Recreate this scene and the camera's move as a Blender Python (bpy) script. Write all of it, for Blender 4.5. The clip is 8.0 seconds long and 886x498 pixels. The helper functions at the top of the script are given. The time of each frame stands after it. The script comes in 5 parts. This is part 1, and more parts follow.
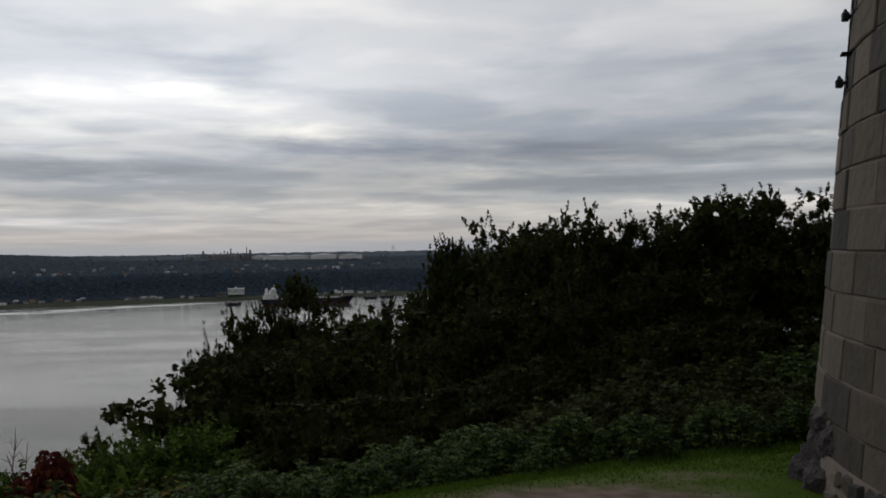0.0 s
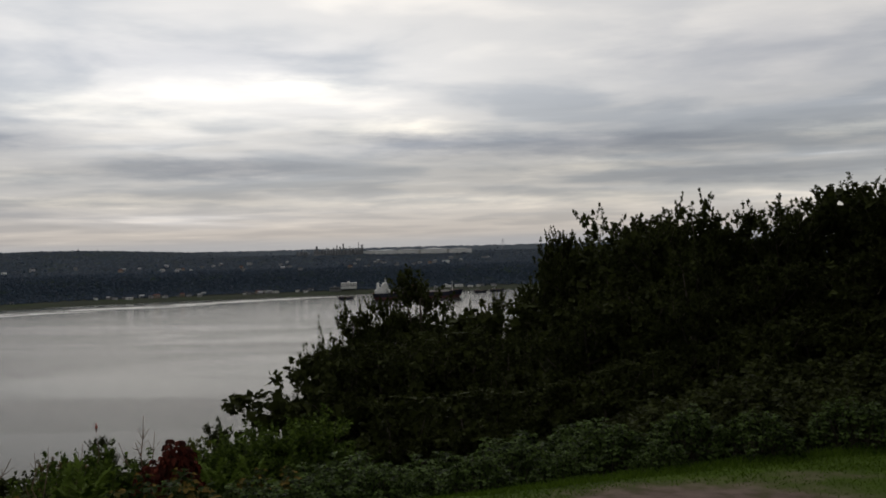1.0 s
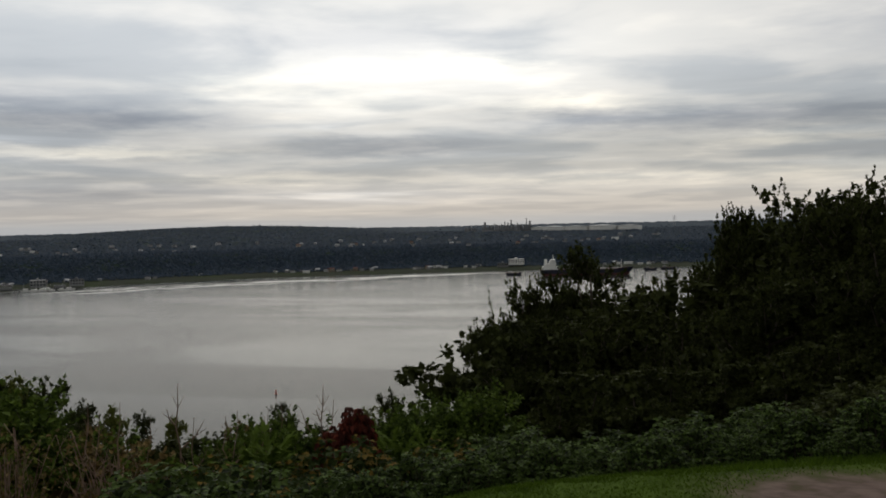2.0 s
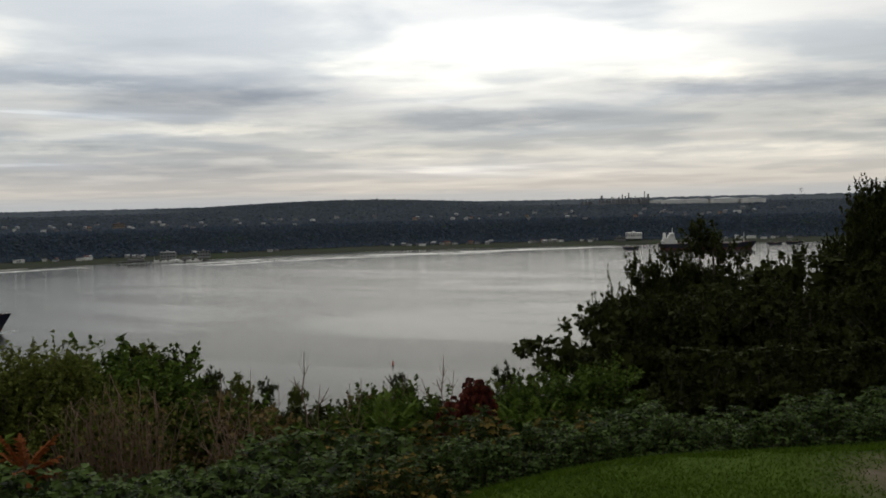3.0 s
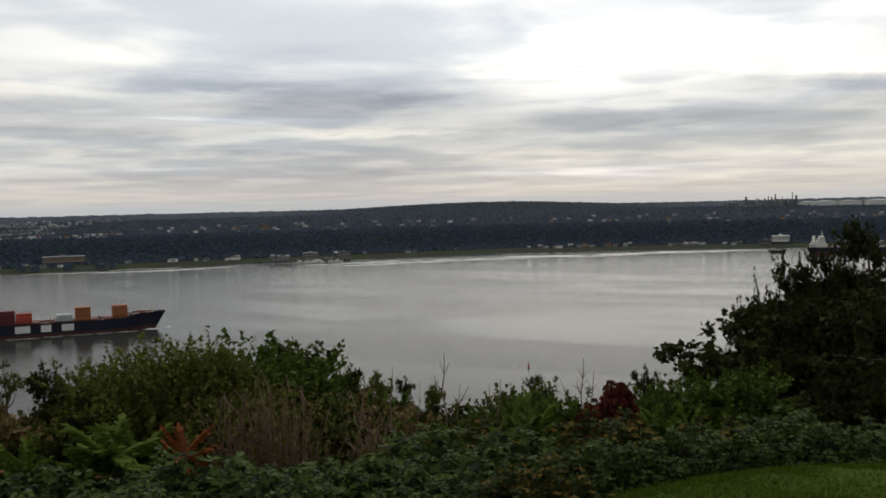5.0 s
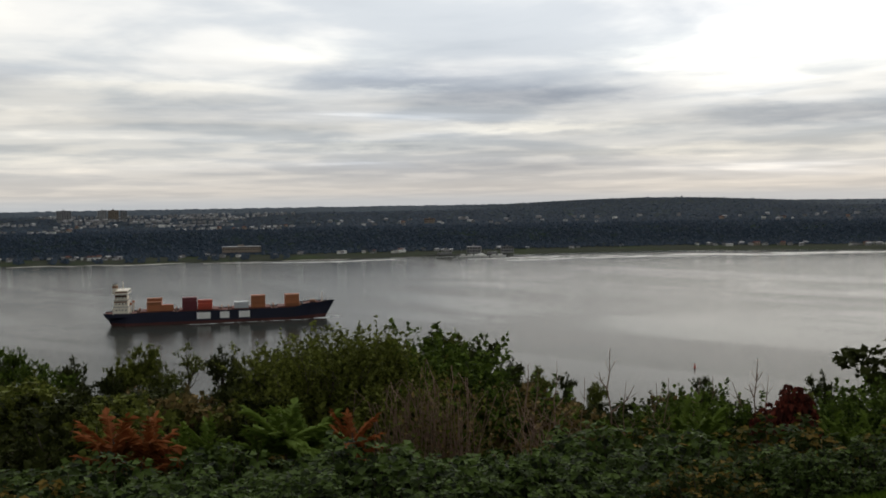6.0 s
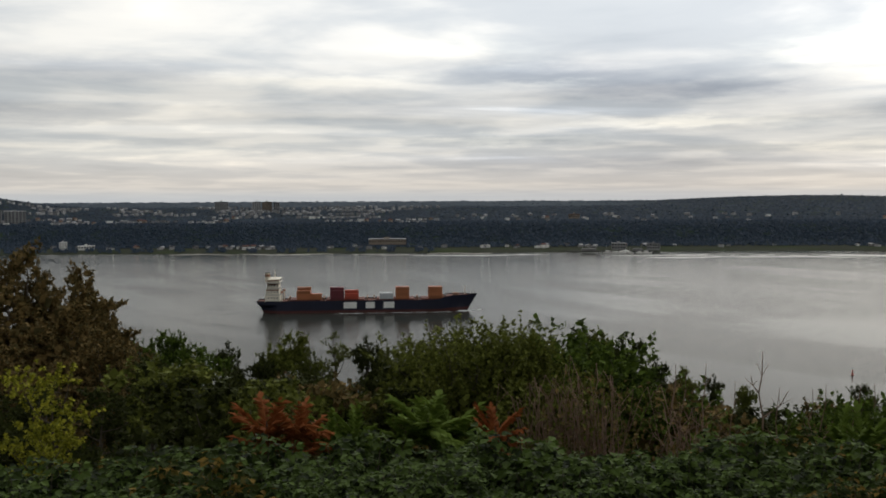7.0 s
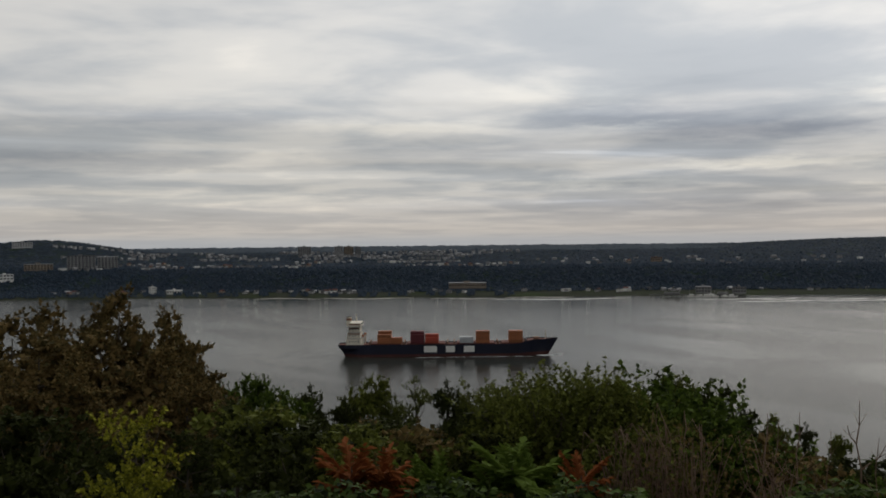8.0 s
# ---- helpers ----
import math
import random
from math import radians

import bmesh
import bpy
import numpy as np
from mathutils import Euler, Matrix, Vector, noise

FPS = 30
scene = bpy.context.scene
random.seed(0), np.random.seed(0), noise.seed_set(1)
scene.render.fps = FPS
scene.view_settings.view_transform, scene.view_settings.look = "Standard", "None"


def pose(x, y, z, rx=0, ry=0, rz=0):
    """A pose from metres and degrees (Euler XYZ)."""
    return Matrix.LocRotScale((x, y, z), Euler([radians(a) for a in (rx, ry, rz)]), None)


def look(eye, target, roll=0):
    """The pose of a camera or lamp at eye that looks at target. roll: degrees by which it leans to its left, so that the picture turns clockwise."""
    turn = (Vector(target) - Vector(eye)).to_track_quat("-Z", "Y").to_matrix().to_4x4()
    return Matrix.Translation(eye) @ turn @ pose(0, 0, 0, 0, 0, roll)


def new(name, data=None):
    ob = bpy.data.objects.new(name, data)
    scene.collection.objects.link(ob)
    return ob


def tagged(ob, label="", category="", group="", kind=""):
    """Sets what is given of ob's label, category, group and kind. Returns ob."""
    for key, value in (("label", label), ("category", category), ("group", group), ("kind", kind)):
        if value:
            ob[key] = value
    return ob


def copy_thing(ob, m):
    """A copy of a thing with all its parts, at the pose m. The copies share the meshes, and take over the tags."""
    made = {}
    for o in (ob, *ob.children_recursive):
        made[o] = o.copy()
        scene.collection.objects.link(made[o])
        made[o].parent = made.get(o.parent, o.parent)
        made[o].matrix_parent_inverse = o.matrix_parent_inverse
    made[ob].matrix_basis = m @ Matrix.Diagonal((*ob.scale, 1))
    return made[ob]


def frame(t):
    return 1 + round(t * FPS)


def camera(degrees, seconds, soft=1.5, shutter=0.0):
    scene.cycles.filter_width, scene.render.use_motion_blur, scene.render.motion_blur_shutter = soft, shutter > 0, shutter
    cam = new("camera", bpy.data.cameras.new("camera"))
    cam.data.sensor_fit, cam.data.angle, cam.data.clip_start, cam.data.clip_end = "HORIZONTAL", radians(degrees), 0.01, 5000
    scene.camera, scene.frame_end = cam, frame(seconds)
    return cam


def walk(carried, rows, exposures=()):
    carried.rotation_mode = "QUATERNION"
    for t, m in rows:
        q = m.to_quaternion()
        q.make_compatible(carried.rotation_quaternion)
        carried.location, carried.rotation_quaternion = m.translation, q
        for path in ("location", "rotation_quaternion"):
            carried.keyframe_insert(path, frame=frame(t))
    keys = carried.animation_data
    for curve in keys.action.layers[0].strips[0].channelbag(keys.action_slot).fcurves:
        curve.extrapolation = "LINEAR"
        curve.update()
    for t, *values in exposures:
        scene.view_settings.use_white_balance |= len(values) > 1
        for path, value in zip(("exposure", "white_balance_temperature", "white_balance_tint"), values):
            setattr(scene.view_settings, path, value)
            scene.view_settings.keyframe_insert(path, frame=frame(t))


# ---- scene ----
# The headland looks over a broad river; metres, z up, feet of the viewer near the origin, river level at -100.
EYE, WATER = 1.6, -100.0
cam = camera(49.56, 8.0, soft=1.8)
# seconds, place from the first eye, yaw, pitch, roll
ROWS = [
    (0.0, 0.0, 0.0, 0.0, 0.10, -0.08, -0.88),
    (0.5, 0.0, 0.026, -0.004, 3.53, -1.10, -1.46),
    (1.0, -0.018, 0.022, 0.002, 6.64, -0.33, -1.39),
    (1.5, -0.052, 0.036, -0.004, 11.78, -0.85, -1.34),
    (2.0, -0.067, 0.0, -0.001, 16.66, -1.53, -1.17),
    (3.3, -0.102, -0.105, -0.006, 24.99, -3.05, -1.49),
    (3.5, -0.099, -0.122, -0.006, 25.62, -2.70, -1.48),
    (4.0, -0.085, -0.15, -0.004, 25.62, -2.81, -1.21),
    (4.2, -0.088, -0.15, -0.006, 25.71, -2.74, -1.25),
    (5.3, -0.135, -0.134, -0.018, 34.97, -2.63, -1.25),
    (5.5, -0.147, -0.128, -0.022, 36.96, -2.57, -1.17),
    (6.0, -0.178, -0.124, -0.026, 41.43, -2.79, -0.91),
    (6.5, -0.195, -0.136, -0.024, 45.84, -3.01, -0.71),
    (7.0, -0.200, -0.149, -0.023, 49.98, -3.03, -0.25),
    (7.1, -0.199, -0.152, -0.020, 50.05, -2.55, -0.20),
    (7.2, -0.198, -0.156, -0.014, 50.10, -1.20, -0.10),
    (7.3, -0.196, -0.161, -0.006, 50.20, -0.08, 0.02),
    (7.5, -0.190, -0.172, 0.006, 50.73, 0.15, 0.12),
    (8.0, -0.214, -0.184, -0.002, 54.73, -0.38, -0.58),
]


def eye_pose(x, y, z, yaw, pitch, roll):
    """The camera's pose: yaw to the left of +y, pitch up, roll as look() has it."""
    a, b = radians(yaw), radians(pitch)
    eye = Vector((x, y, EYE + z))
    return look(eye, eye + Vector((-math.sin(a) * math.cos(b), math.cos(a) * math.cos(b), math.sin(b))), roll)


# seconds, stops, kelvin, tint
EXPOSURES = [(0.0, 0.05, 6300, 10), (0.5, 0.12, 6600, 10), (1.0, 0.15, 6650, 10), (2.0, 0.28, 6750, 8), (3.5, 0.48, 6700, 7), (5.5, 0.52, 6700, 8), (7.0, 0.6, 6750, 8), (7.5, 0.28, 6750, 9), (8.0, 0.16, 6750, 9)]
walk(cam, [(t, eye_pose(*row)) for t, *row in ROWS], EXPOSURES)


# ---- light ----
def sky_world():
    """An overcast evening sky: a streaked cloud deck over a Nishita sky, brightest round the veiled sun."""
    w = bpy.data.worlds.new("overcast_sky")
    scene.world = w
    w.use_nodes = True
    nt = w.node_tree
    nt.nodes.clear()
    N, L = nt.nodes.new, nt.links.new

    def mth(op, a, b=None, c=None):
        n = N("ShaderNodeMath")
        n.operation = op
        for i, v in enumerate((a, b, c)):
            if v is None:
                continue
            if isinstance(v, (int, float)):
                n.inputs[i].default_value = v
            else:
                L(v, n.inputs[i])
        return n.outputs[0]

    def ramp(fac, stops):
        n = N("ShaderNodeValToRGB")
        cr = n.color_ramp
        cr.interpolation = "EASE"
        while len(cr.elements) < len(stops):
            cr.elements.new(0.5)
        for e, (p, c) in zip(cr.elements, stops):
            e.position, e.color = p, (*c, 1)
        L(fac, n.inputs[0])
        return n.outputs[0]

    tc = N("ShaderNodeTexCoord")
    sep = N("ShaderNodeSeparateXYZ")
    L(tc.outputs["Generated"], sep.inputs[0])
    x, y, z = sep.outputs
    zp = mth("MAXIMUM", z, 0.0)
    inv = mth("DIVIDE", 1.0, mth("ADD", zp, 0.055))
    comb = N("ShaderNodeCombineXYZ")
    L(mth("MULTIPLY", x, inv), comb.inputs[0])
    L(mth("MULTIPLY", y, inv), comb.inputs[1])
    deck = comb.outputs[0]

    def noise_tex(vec, scale, detail, rough, off, warp=0.0):
        m = N("ShaderNodeMapping")
        m.inputs["Location"].default_value = off
        L(vec, m.inputs["Vector"])
        n = N("ShaderNodeTexNoise")
        n.inputs["Scale"].default_value = scale
        n.inputs["Detail"].default_value = detail
        n.inputs["Roughness"].default_value = rough
        n.inputs["Distortion"].default_value = warp
        L(m.outputs[0], n.inputs["Vector"])
        return n.outputs["Fac"]

    big = noise_tex(deck, 0.30, 3.0, 0.5, CLOUD_A, 0.2)
    fine = noise_tex(deck, 1.1, 5.0, 0.5, CLOUD_B, 0.25)
    cover = mth("ADD", mth("MULTIPLY", big, 0.58), mth("MULTIPLY", fine, 0.42))
    cover = mth("MULTIPLY_ADD", cover, 0.72, 0.137)
    # angle from the veiled sun, wide to the sides and narrow up and down
    sa = radians(SUN_AZ)
    side = mth("ADD", mth("MULTIPLY", x, math.cos(sa)), mth("MULTIPLY", y, math.sin(sa)))
    ahead = mth("ADD", mth("MULTIPLY", x, -math.sin(sa)), mth("MULTIPLY", y, math.cos(sa)))
    dz = mth("SUBTRACT", z, math.sin(radians(9.0)))
    near = mth("ADD", mth("POWER", mth("MULTIPLY", side, 1 / 0.23), 2.0), mth("POWER", mth("MULTIPLY", dz, 1 / 0.055), 2.0))
    glow = mth("MULTIPLY", mth("EXPONENT", mth("MULTIPLY", near, -1.0)), mth("GREATER_THAN", ahead, 0.0))
    # the brighter half of the overcast reaches further up the river
    wa = radians(SUN_AZ + 16)
    wside = mth("ADD", mth("MULTIPLY", x, math.cos(wa)), mth("MULTIPLY", y, math.sin(wa)))
    wide = mth("EXPONENT", mth("MULTIPLY", mth("ADD", mth("POWER", mth("MULTIPLY", wside, 1 / 0.80), 2.0),
                                               mth("POWER", mth("MULTIPLY", mth("MINIMUM", mth("SUBTRACT", z, 0.2), 0.0), 1 / 0.12), 2.0)), -1.0))
    wide = mth("MULTIPLY", wide, mth("GREATER_THAN", ahead, 0.0))
    colour = ramp(cover, [(0.38, (0.90, 0.87, 0.83)), (0.455, (0.68, 0.68, 0.685)), (0.54, (0.47, 0.50, 0.545)), (0.65, (0.33, 0.37, 0.425))])
    # the low band over the horizon is paler and warmer
    low = ramp(z, [(0.0, (1, 1, 1)), (0.075, (0, 0, 0))])
    warm = N("ShaderNodeMix")
    warm.data_type = "RGBA"
    warm.inputs["B"].default_value = (0.58, 0.525, 0.49, 1)
    L(mth("MULTIPLY", low, 0.6), warm.inputs["Factor"])
    L(colour, warm.inputs["A"])
    haze = N("ShaderNodeMix")
    haze.data_type = "RGBA"
    haze.inputs["B"].default_value = (0.46, 0.50, 0.56, 1)
    L(mth("MULTIPLY", ramp(z, [(0.0, (1, 1, 1)), (0.014, (0, 0, 0))]), 0.8), haze.inputs["Factor"])
    L(warm.outputs["Result"], haze.inputs["A"])
    lit = N("ShaderNodeMix")
    lit.data_type, lit.blend_type = "RGBA", "MULTIPLY"
    lit.inputs["Factor"].default_value = 1.0
    L(haze.outputs["Result"], lit.inputs["A"])
    thin = ramp(cover, [(0.42, (1, 1, 1)), (0.58, (0.42, 0.42, 0.42))])
    gain = mth("ADD", mth("ADD", SKY_BASE, mth("MULTIPLY", wide, 0.50)), mth("MULTIPLY", mth("MULTIPLY", glow, thin), 0.26))
    # a thicker layer lies low over the far shore
    layer = ramp(z, [(0.0, (1.1, 1.1, 1.1)), (0.03, (1.12, 1.12, 1.12)), (0.08, (0.88, 0.88, 0.88)), (0.15, (1.0, 1.0, 1.0))])
    gain = mth("MULTIPLY", gain, layer)
    # the evening sky is darker on the side away from the sun
    gain = mth("MULTIPLY", gain, ramp(mth("MULTIPLY_ADD", ahead, 0.5, 0.5), [(0.15, (0.68, 0.68, 0.68)), (0.72, (1, 1, 1))]))
    # long thin rifts of light in the low cloud
    flat = N("ShaderNodeCombineXYZ")
    L(mth("MULTIPLY", side, 2.4), flat.inputs[0])
    L(mth("MULTIPLY", ahead, 0.8), flat.inputs[1])
    L(mth("MULTIPLY", z, 42.0), flat.inputs[2])
    rift = noise_tex(flat.outputs[0], 1.0, 4.0, 0.5, (0.7, 0.2, 0.3), 0.5)
    bright = ramp(rift, [(0.36, (0.88, 0.88, 0.88)), (0.52, (1.0, 1.0, 1.0)), (0.62, (1.12, 1.12, 1.12)), (0.72, (1.5, 1.5, 1.5))])
    band = mth("MULTIPLY", ramp(z, [(0.012, (0, 0, 0)), (0.03, (1, 1, 1))]), ramp(z, [(0.10, (1, 1, 1)), (0.17, (0, 0, 0))]))
    gain = mth("MULTIPLY", gain, mth("ADD", 1.0, mth("MULTIPLY", band, mth("SUBTRACT", bright, 1.0))))
    # the long banks and rifts that stand out in the deck, with ragged edges
    az = mth("MULTIPLY", mth("ARCTAN2", mth("MULTIPLY", x, -1.0), y), 180 / math.pi)
    el = mth("MULTIPLY", mth("ARCSINE", z), 180 / math.pi)
    drift = N("ShaderNodeCombineXYZ")
    L(mth("MULTIPLY", az, 0.16), drift.inputs[0])
    L(mth("MULTIPLY", el, 0.9), drift.inputs[1])
    rag_a = noise_tex(drift.outputs[0], 1.3, 6.0, 0.65, (0.3, 4.1, 0.0))
    rag_b = noise_tex(drift.outputs[0], 2.0, 6.0, 0.65, (5.2, 0.6, 2.0))
    az = mth("ADD", az, mth("MULTIPLY", mth("SUBTRACT", rag_a, 0.5), 12.0))
    el = mth("ADD", el, mth("MULTIPLY", mth("SUBTRACT", rag_b, 0.5), 1.5))
    total = 1.0
    for a0, e0, wa_, we_, amp in CLOUD_RIFTS + CLOUD_BANKS:
        q = mth("ADD", mth("POWER", mth("MULTIPLY", mth("SUBTRACT", az, a0), 1 / wa_), 2.0), mth("POWER", mth("MULTIPLY", mth("SUBTRACT", el, e0), 1 / we_), 2.0))
        total = mth("MULTIPLY_ADD", mth("EXPONENT", mth("MULTIPLY", q, -1.0)), amp * 1.25, total)
    total = mth("MAXIMUM", total, 0.4)
    gain = mth("MULTIPLY", gain, total)
    tint = N("ShaderNodeCombineColor")
    # thick banks are bluer, thin cloud lit through is creamier
    for i, k in enumerate((0.0, -0.10, -0.32)):
        L(mth("MULTIPLY", gain, mth("POWER", total, k)), tint.inputs[i])
    L(tint.outputs[0], lit.inputs["B"])
    nishita = N("ShaderNodeTexSky")
    nishita.sky_type, nishita.sun_disc = "NISHITA", False
    nishita.sun_elevation, nishita.sun_rotation = radians(SUN_EL), radians(-SUN_AZ)
    clear = N("ShaderNodeBackground")
    L(nishita.outputs[0], clear.inputs["Color"])
    clear.inputs["Strength"].default_value = 0.05
    cloud = N("ShaderNodeBackground")
    L(lit.outputs["Result"], cloud.inputs["Color"])
    mix = N("ShaderNodeMixShader")
    mix.inputs[0].default_value = 0.93
    L(clear.outputs[0], mix.inputs[1])
    L(cloud.outputs[0], mix.inputs[2])
    out = N("ShaderNodeOutputWorld")
    L(mix.outputs[0], out.inputs[0])


SUN_AZ, SUN_EL, SKY_BASE = 17.5, 32.0, 0.62
# bearing, height, half-width and half-height in degrees, strength
CLOUD_RIFTS = [(-12.0, 2.4, 14.0, 1.1, 0.26), (70.0, 6.0, 11.0, 6.0, 0.10), (21.5, 7.3, 5.0, 0.8, 0.16), (15.2, 9.3, 3.5, 0.5, 0.3), (9.0, 7.0, 4.0, 0.4, 0.3), (-3.0, 4.4, 3.0, 0.4, 0.28), (-18.5, 5.8, 4.5, 0.35, 0.4), (5.0, 2.5, 13.0, 0.3, 0.2), (35.5, 4.3, 6.0, 0.3, 0.32),
               (28.0, 8.2, 4.0, 0.8, 0.22), (27.0, 2.8, 6.0, 0.25, 0.2), (57.5, 6.8, 6.0, 0.45, 0.2), (46.0, 3.4, 6.0, 0.25, 0.25), (67.0, 2.7, 9.0, 0.5, 0.2), (44.0, 6.7, 3.0, 0.25, 0.2), (49.0, 8.8, 4.0, 0.8, 0.15)]
CLOUD_BANKS = [(-2.0, 5.7, 8.5, 0.65, -0.3), (20.5, 4.6, 7.0, 0.6, -0.28), (8.0, 5.9, 4.5, 0.5, -0.22), (-13.0, 10.5, 9.0, 2.8, -0.24), (38.0, 5.0, 9.0, 5.0, -0.13), (36.0, 6.2, 6.0, 0.6, -0.25), (43.5, 7.1, 6.0, 0.7, -0.2), (22.0, 11.0, 9.0, 1.1, -0.15),
               (69.5, 7.2, 8.0, 0.7, -0.22), (43.0, 2.0, 14.0, 0.5, -0.14), (73.0, 4.8, 8.0, 0.6, -0.22), (52.0, 5.3, 7.0, 0.5, -0.15), (-9.0, 3.6, 8.0, 0.5, -0.15)]
CLOUD_A, CLOUD_B = (3.1, 1.7, 0.0), (0.4, 2.2, 0.0)
sky_world()
sun = new("sun", bpy.data.lights.new("sun", "SUN"))
sun.data.energy, sun.data.angle, sun.data.color = 0.42, radians(70), (1.0, 0.94, 0.86)
_a, _e = radians(SUN_AZ), radians(SUN_EL)
sun.matrix_world = look((0, 0, 60), (60 * math.sin(_a), -60 * math.cos(_a), 60 - 60 * math.tan(_e)))


# ---- materials ----
def material(name, colour, rough=0.8, metal=0.0, vary=0.25, scale=3.0, bump=0.0, bump_scale=20.0, per="", translucent=0.0, spec=0.4, dark=None, stretch=(1, 1, 1), space="Object"):
    """Colour with stains at two scales, relief, and, for loose pieces, a tone of their own (per: 'object' or 'island')."""
    m = bpy.data.materials.new(name)
    m.use_nodes = True
    nt = m.node_tree
    N, L = nt.nodes.new, nt.links.new
    b = nt.nodes["Principled BSDF"]
    b.inputs["Roughness"].default_value, b.inputs["Metallic"].default_value = rough, metal
    b.inputs["Specular IOR Level"].default_value = spec
    tc, mp = N("ShaderNodeTexCoord"), N("ShaderNodeMapping")
    mp.inputs["Scale"].default_value = stretch
    L(tc.outputs[space], mp.inputs[0])
    n1, n2 = N("ShaderNodeTexNoise"), N("ShaderNodeTexNoise")
    for n, s, d in ((n1, scale, 4), (n2, scale * 7.3, 5)):
        n.inputs["Scale"].default_value, n.inputs["Detail"].default_value = s, d
        L(mp.outputs[0], n.inputs["Vector"])
    add = N("ShaderNodeMath")
    add.operation = "MULTIPLY_ADD"
    add.inputs[1].default_value = 0.6
    L(n1.outputs["Fac"], add.inputs[0])
    half = N("ShaderNodeMath")
    half.operation = "MULTIPLY"
    half.inputs[1].default_value = 0.4
    L(n2.outputs["Fac"], half.inputs[0])
    L(half.outputs[0], add.inputs[2])
    fac = add.outputs[0]
    if per:
        if per == "object":
            src = N("ShaderNodeObjectInfo").outputs["Random"]
        else:
            src = N("ShaderNodeNewGeometry").outputs["Random Per Island"]
        k = N("ShaderNodeMath")
        k.operation = "MULTIPLY_ADD"
        k.inputs[1].default_value = 0.55
        L(src, k.inputs[0])
        h2 = N("ShaderNodeMath")
        h2.operation = "MULTIPLY"
        h2.inputs[1].default_value = 0.45
        L(fac, h2.inputs[0])
        L(h2.outputs[0], k.inputs[2])
        fac = k.outputs[0]
    r = N("ShaderNodeValToRGB")
    lo = dark or tuple(c * (1 - vary) for c in colour)
    hi = tuple(min(1, c * (1 + vary)) for c in colour)
    r.color_ramp.elements[0].position, r.color_ramp.elements[0].color = 0.28, (*lo, 1)
    r.color_ramp.elements[1].position, r.color_ramp.elements[1].color = 0.72, (*hi, 1)
    L(fac, r.inputs[0])
    L(r.outputs[0], b.inputs["Base Color"])
    if bump:
        bn, bp = N("ShaderNodeTexNoise"), N("ShaderNodeBump")
        bn.inputs["Scale"].default_value, bn.inputs["Detail"].default_value = bump_scale, 6
        L(mp.outputs[0], bn.inputs["Vector"])
        bp.inputs["Strength"].default_value, bp.inputs["Distance"].default_value = bump, 0.05
        L(bn.outputs["Fac"], bp.inputs["Height"])
        L(bp.outputs[0], b.inputs["Normal"])
    if translucent:
        t, mx = N("ShaderNodeBsdfTranslucent"), N("ShaderNodeMixShader")
        L(r.outputs[0], t.inputs["Color"])
        mx.inputs[0].default_value = translucent
        L(b.outputs[0], mx.inputs[1])
        L(t.outputs[0], mx.inputs[2])
        L(mx.outputs[0], nt.nodes["Material Output"].inputs[0])
    return m


def leaf_material(name, colour, dark=None, translucent=0.22, rough=0.75, spec=0.08):
    return material(name, colour, rough=rough, vary=0.45, scale=0.9, per="island", translucent=translucent, spec=spec, dark=dark)


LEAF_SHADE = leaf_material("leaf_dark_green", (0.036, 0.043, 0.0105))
LEAF_OLIVE = leaf_material("leaf_olive", (0.115, 0.130, 0.026))
LEAF_HEDGE = leaf_material("leaf_bramble", (0.062, 0.094, 0.021), dark=(0.009, 0.015, 0.004), rough=0.65, spec=0.09)
LEAF_HEDGE_Y = leaf_material("leaf_bramble_turning", (0.13, 0.085, 0.018), dark=(0.028, 0.042, 0.009))
_r = LEAF_HEDGE_Y.node_tree.nodes["Color Ramp"].color_ramp.elements
_r[0].position, _r[1].position = 0.60, 0.70
LEAF_FRESH = leaf_material("leaf_fresh_green", (0.080, 0.118, 0.018), dark=(0.034, 0.054, 0.010))
LEAF_YELLOW = leaf_material("leaf_yellow_green", (0.28, 0.27, 0.03), dark=(0.13, 0.14, 0.018))
LEAF_RUST = leaf_material("leaf_rust_orange", (0.19, 0.062, 0.020), dark=(0.085, 0.044, 0.013))
LEAF_RED = leaf_material("leaf_dark_red", (0.105, 0.024, 0.015), dark=(0.048, 0.014, 0.010))
LEAF_BROWN = leaf_material("leaf_brown_green", (0.150, 0.102, 0.040), dark=(0.066, 0.056, 0.021))
BARK = material("bark", (0.09, 0.072, 0.055), rough=0.95, vary=0.35, scale=6, bump=0.5, bump_scale=30)
DEAD = material("dead_wood", (0.22, 0.145, 0.105), rough=0.9, vary=0.4, scale=5, per="island")
STONE = material("dressed_stone", (0.092, 0.076, 0.058), rough=0.92, vary=0.5, scale=1.1, bump=0.45, bump_scale=9, per="object", spec=0.15, dark=(0.036, 0.034, 0.030))
ROCK = material("rough_rock", (0.088, 0.076, 0.072), rough=0.95, vary=0.45, scale=3.0, bump=1.0, bump_scale=9, spec=0.15, dark=(0.022, 0.020, 0.022))
MORTAR = material("mortar", (0.17, 0.135, 0.110), rough=0.95, vary=0.3, scale=4, bump=0.3)
IRON = material("black_iron", (0.015, 0.015, 0.016), rough=0.6, metal=0.4, vary=0.3)
# distance haze is tinted into these base colours, palest on the plain
FOREST = leaf_material("haze_tinted_forest", (0.0175, 0.0290, 0.0450), dark=(0.0135, 0.0225, 0.0360), translucent=0.0)
HAZE_BLUE = leaf_material("haze_tinted_distance", (0.050, 0.066, 0.084), dark=(0.042, 0.056, 0.073), translucent=0.0)


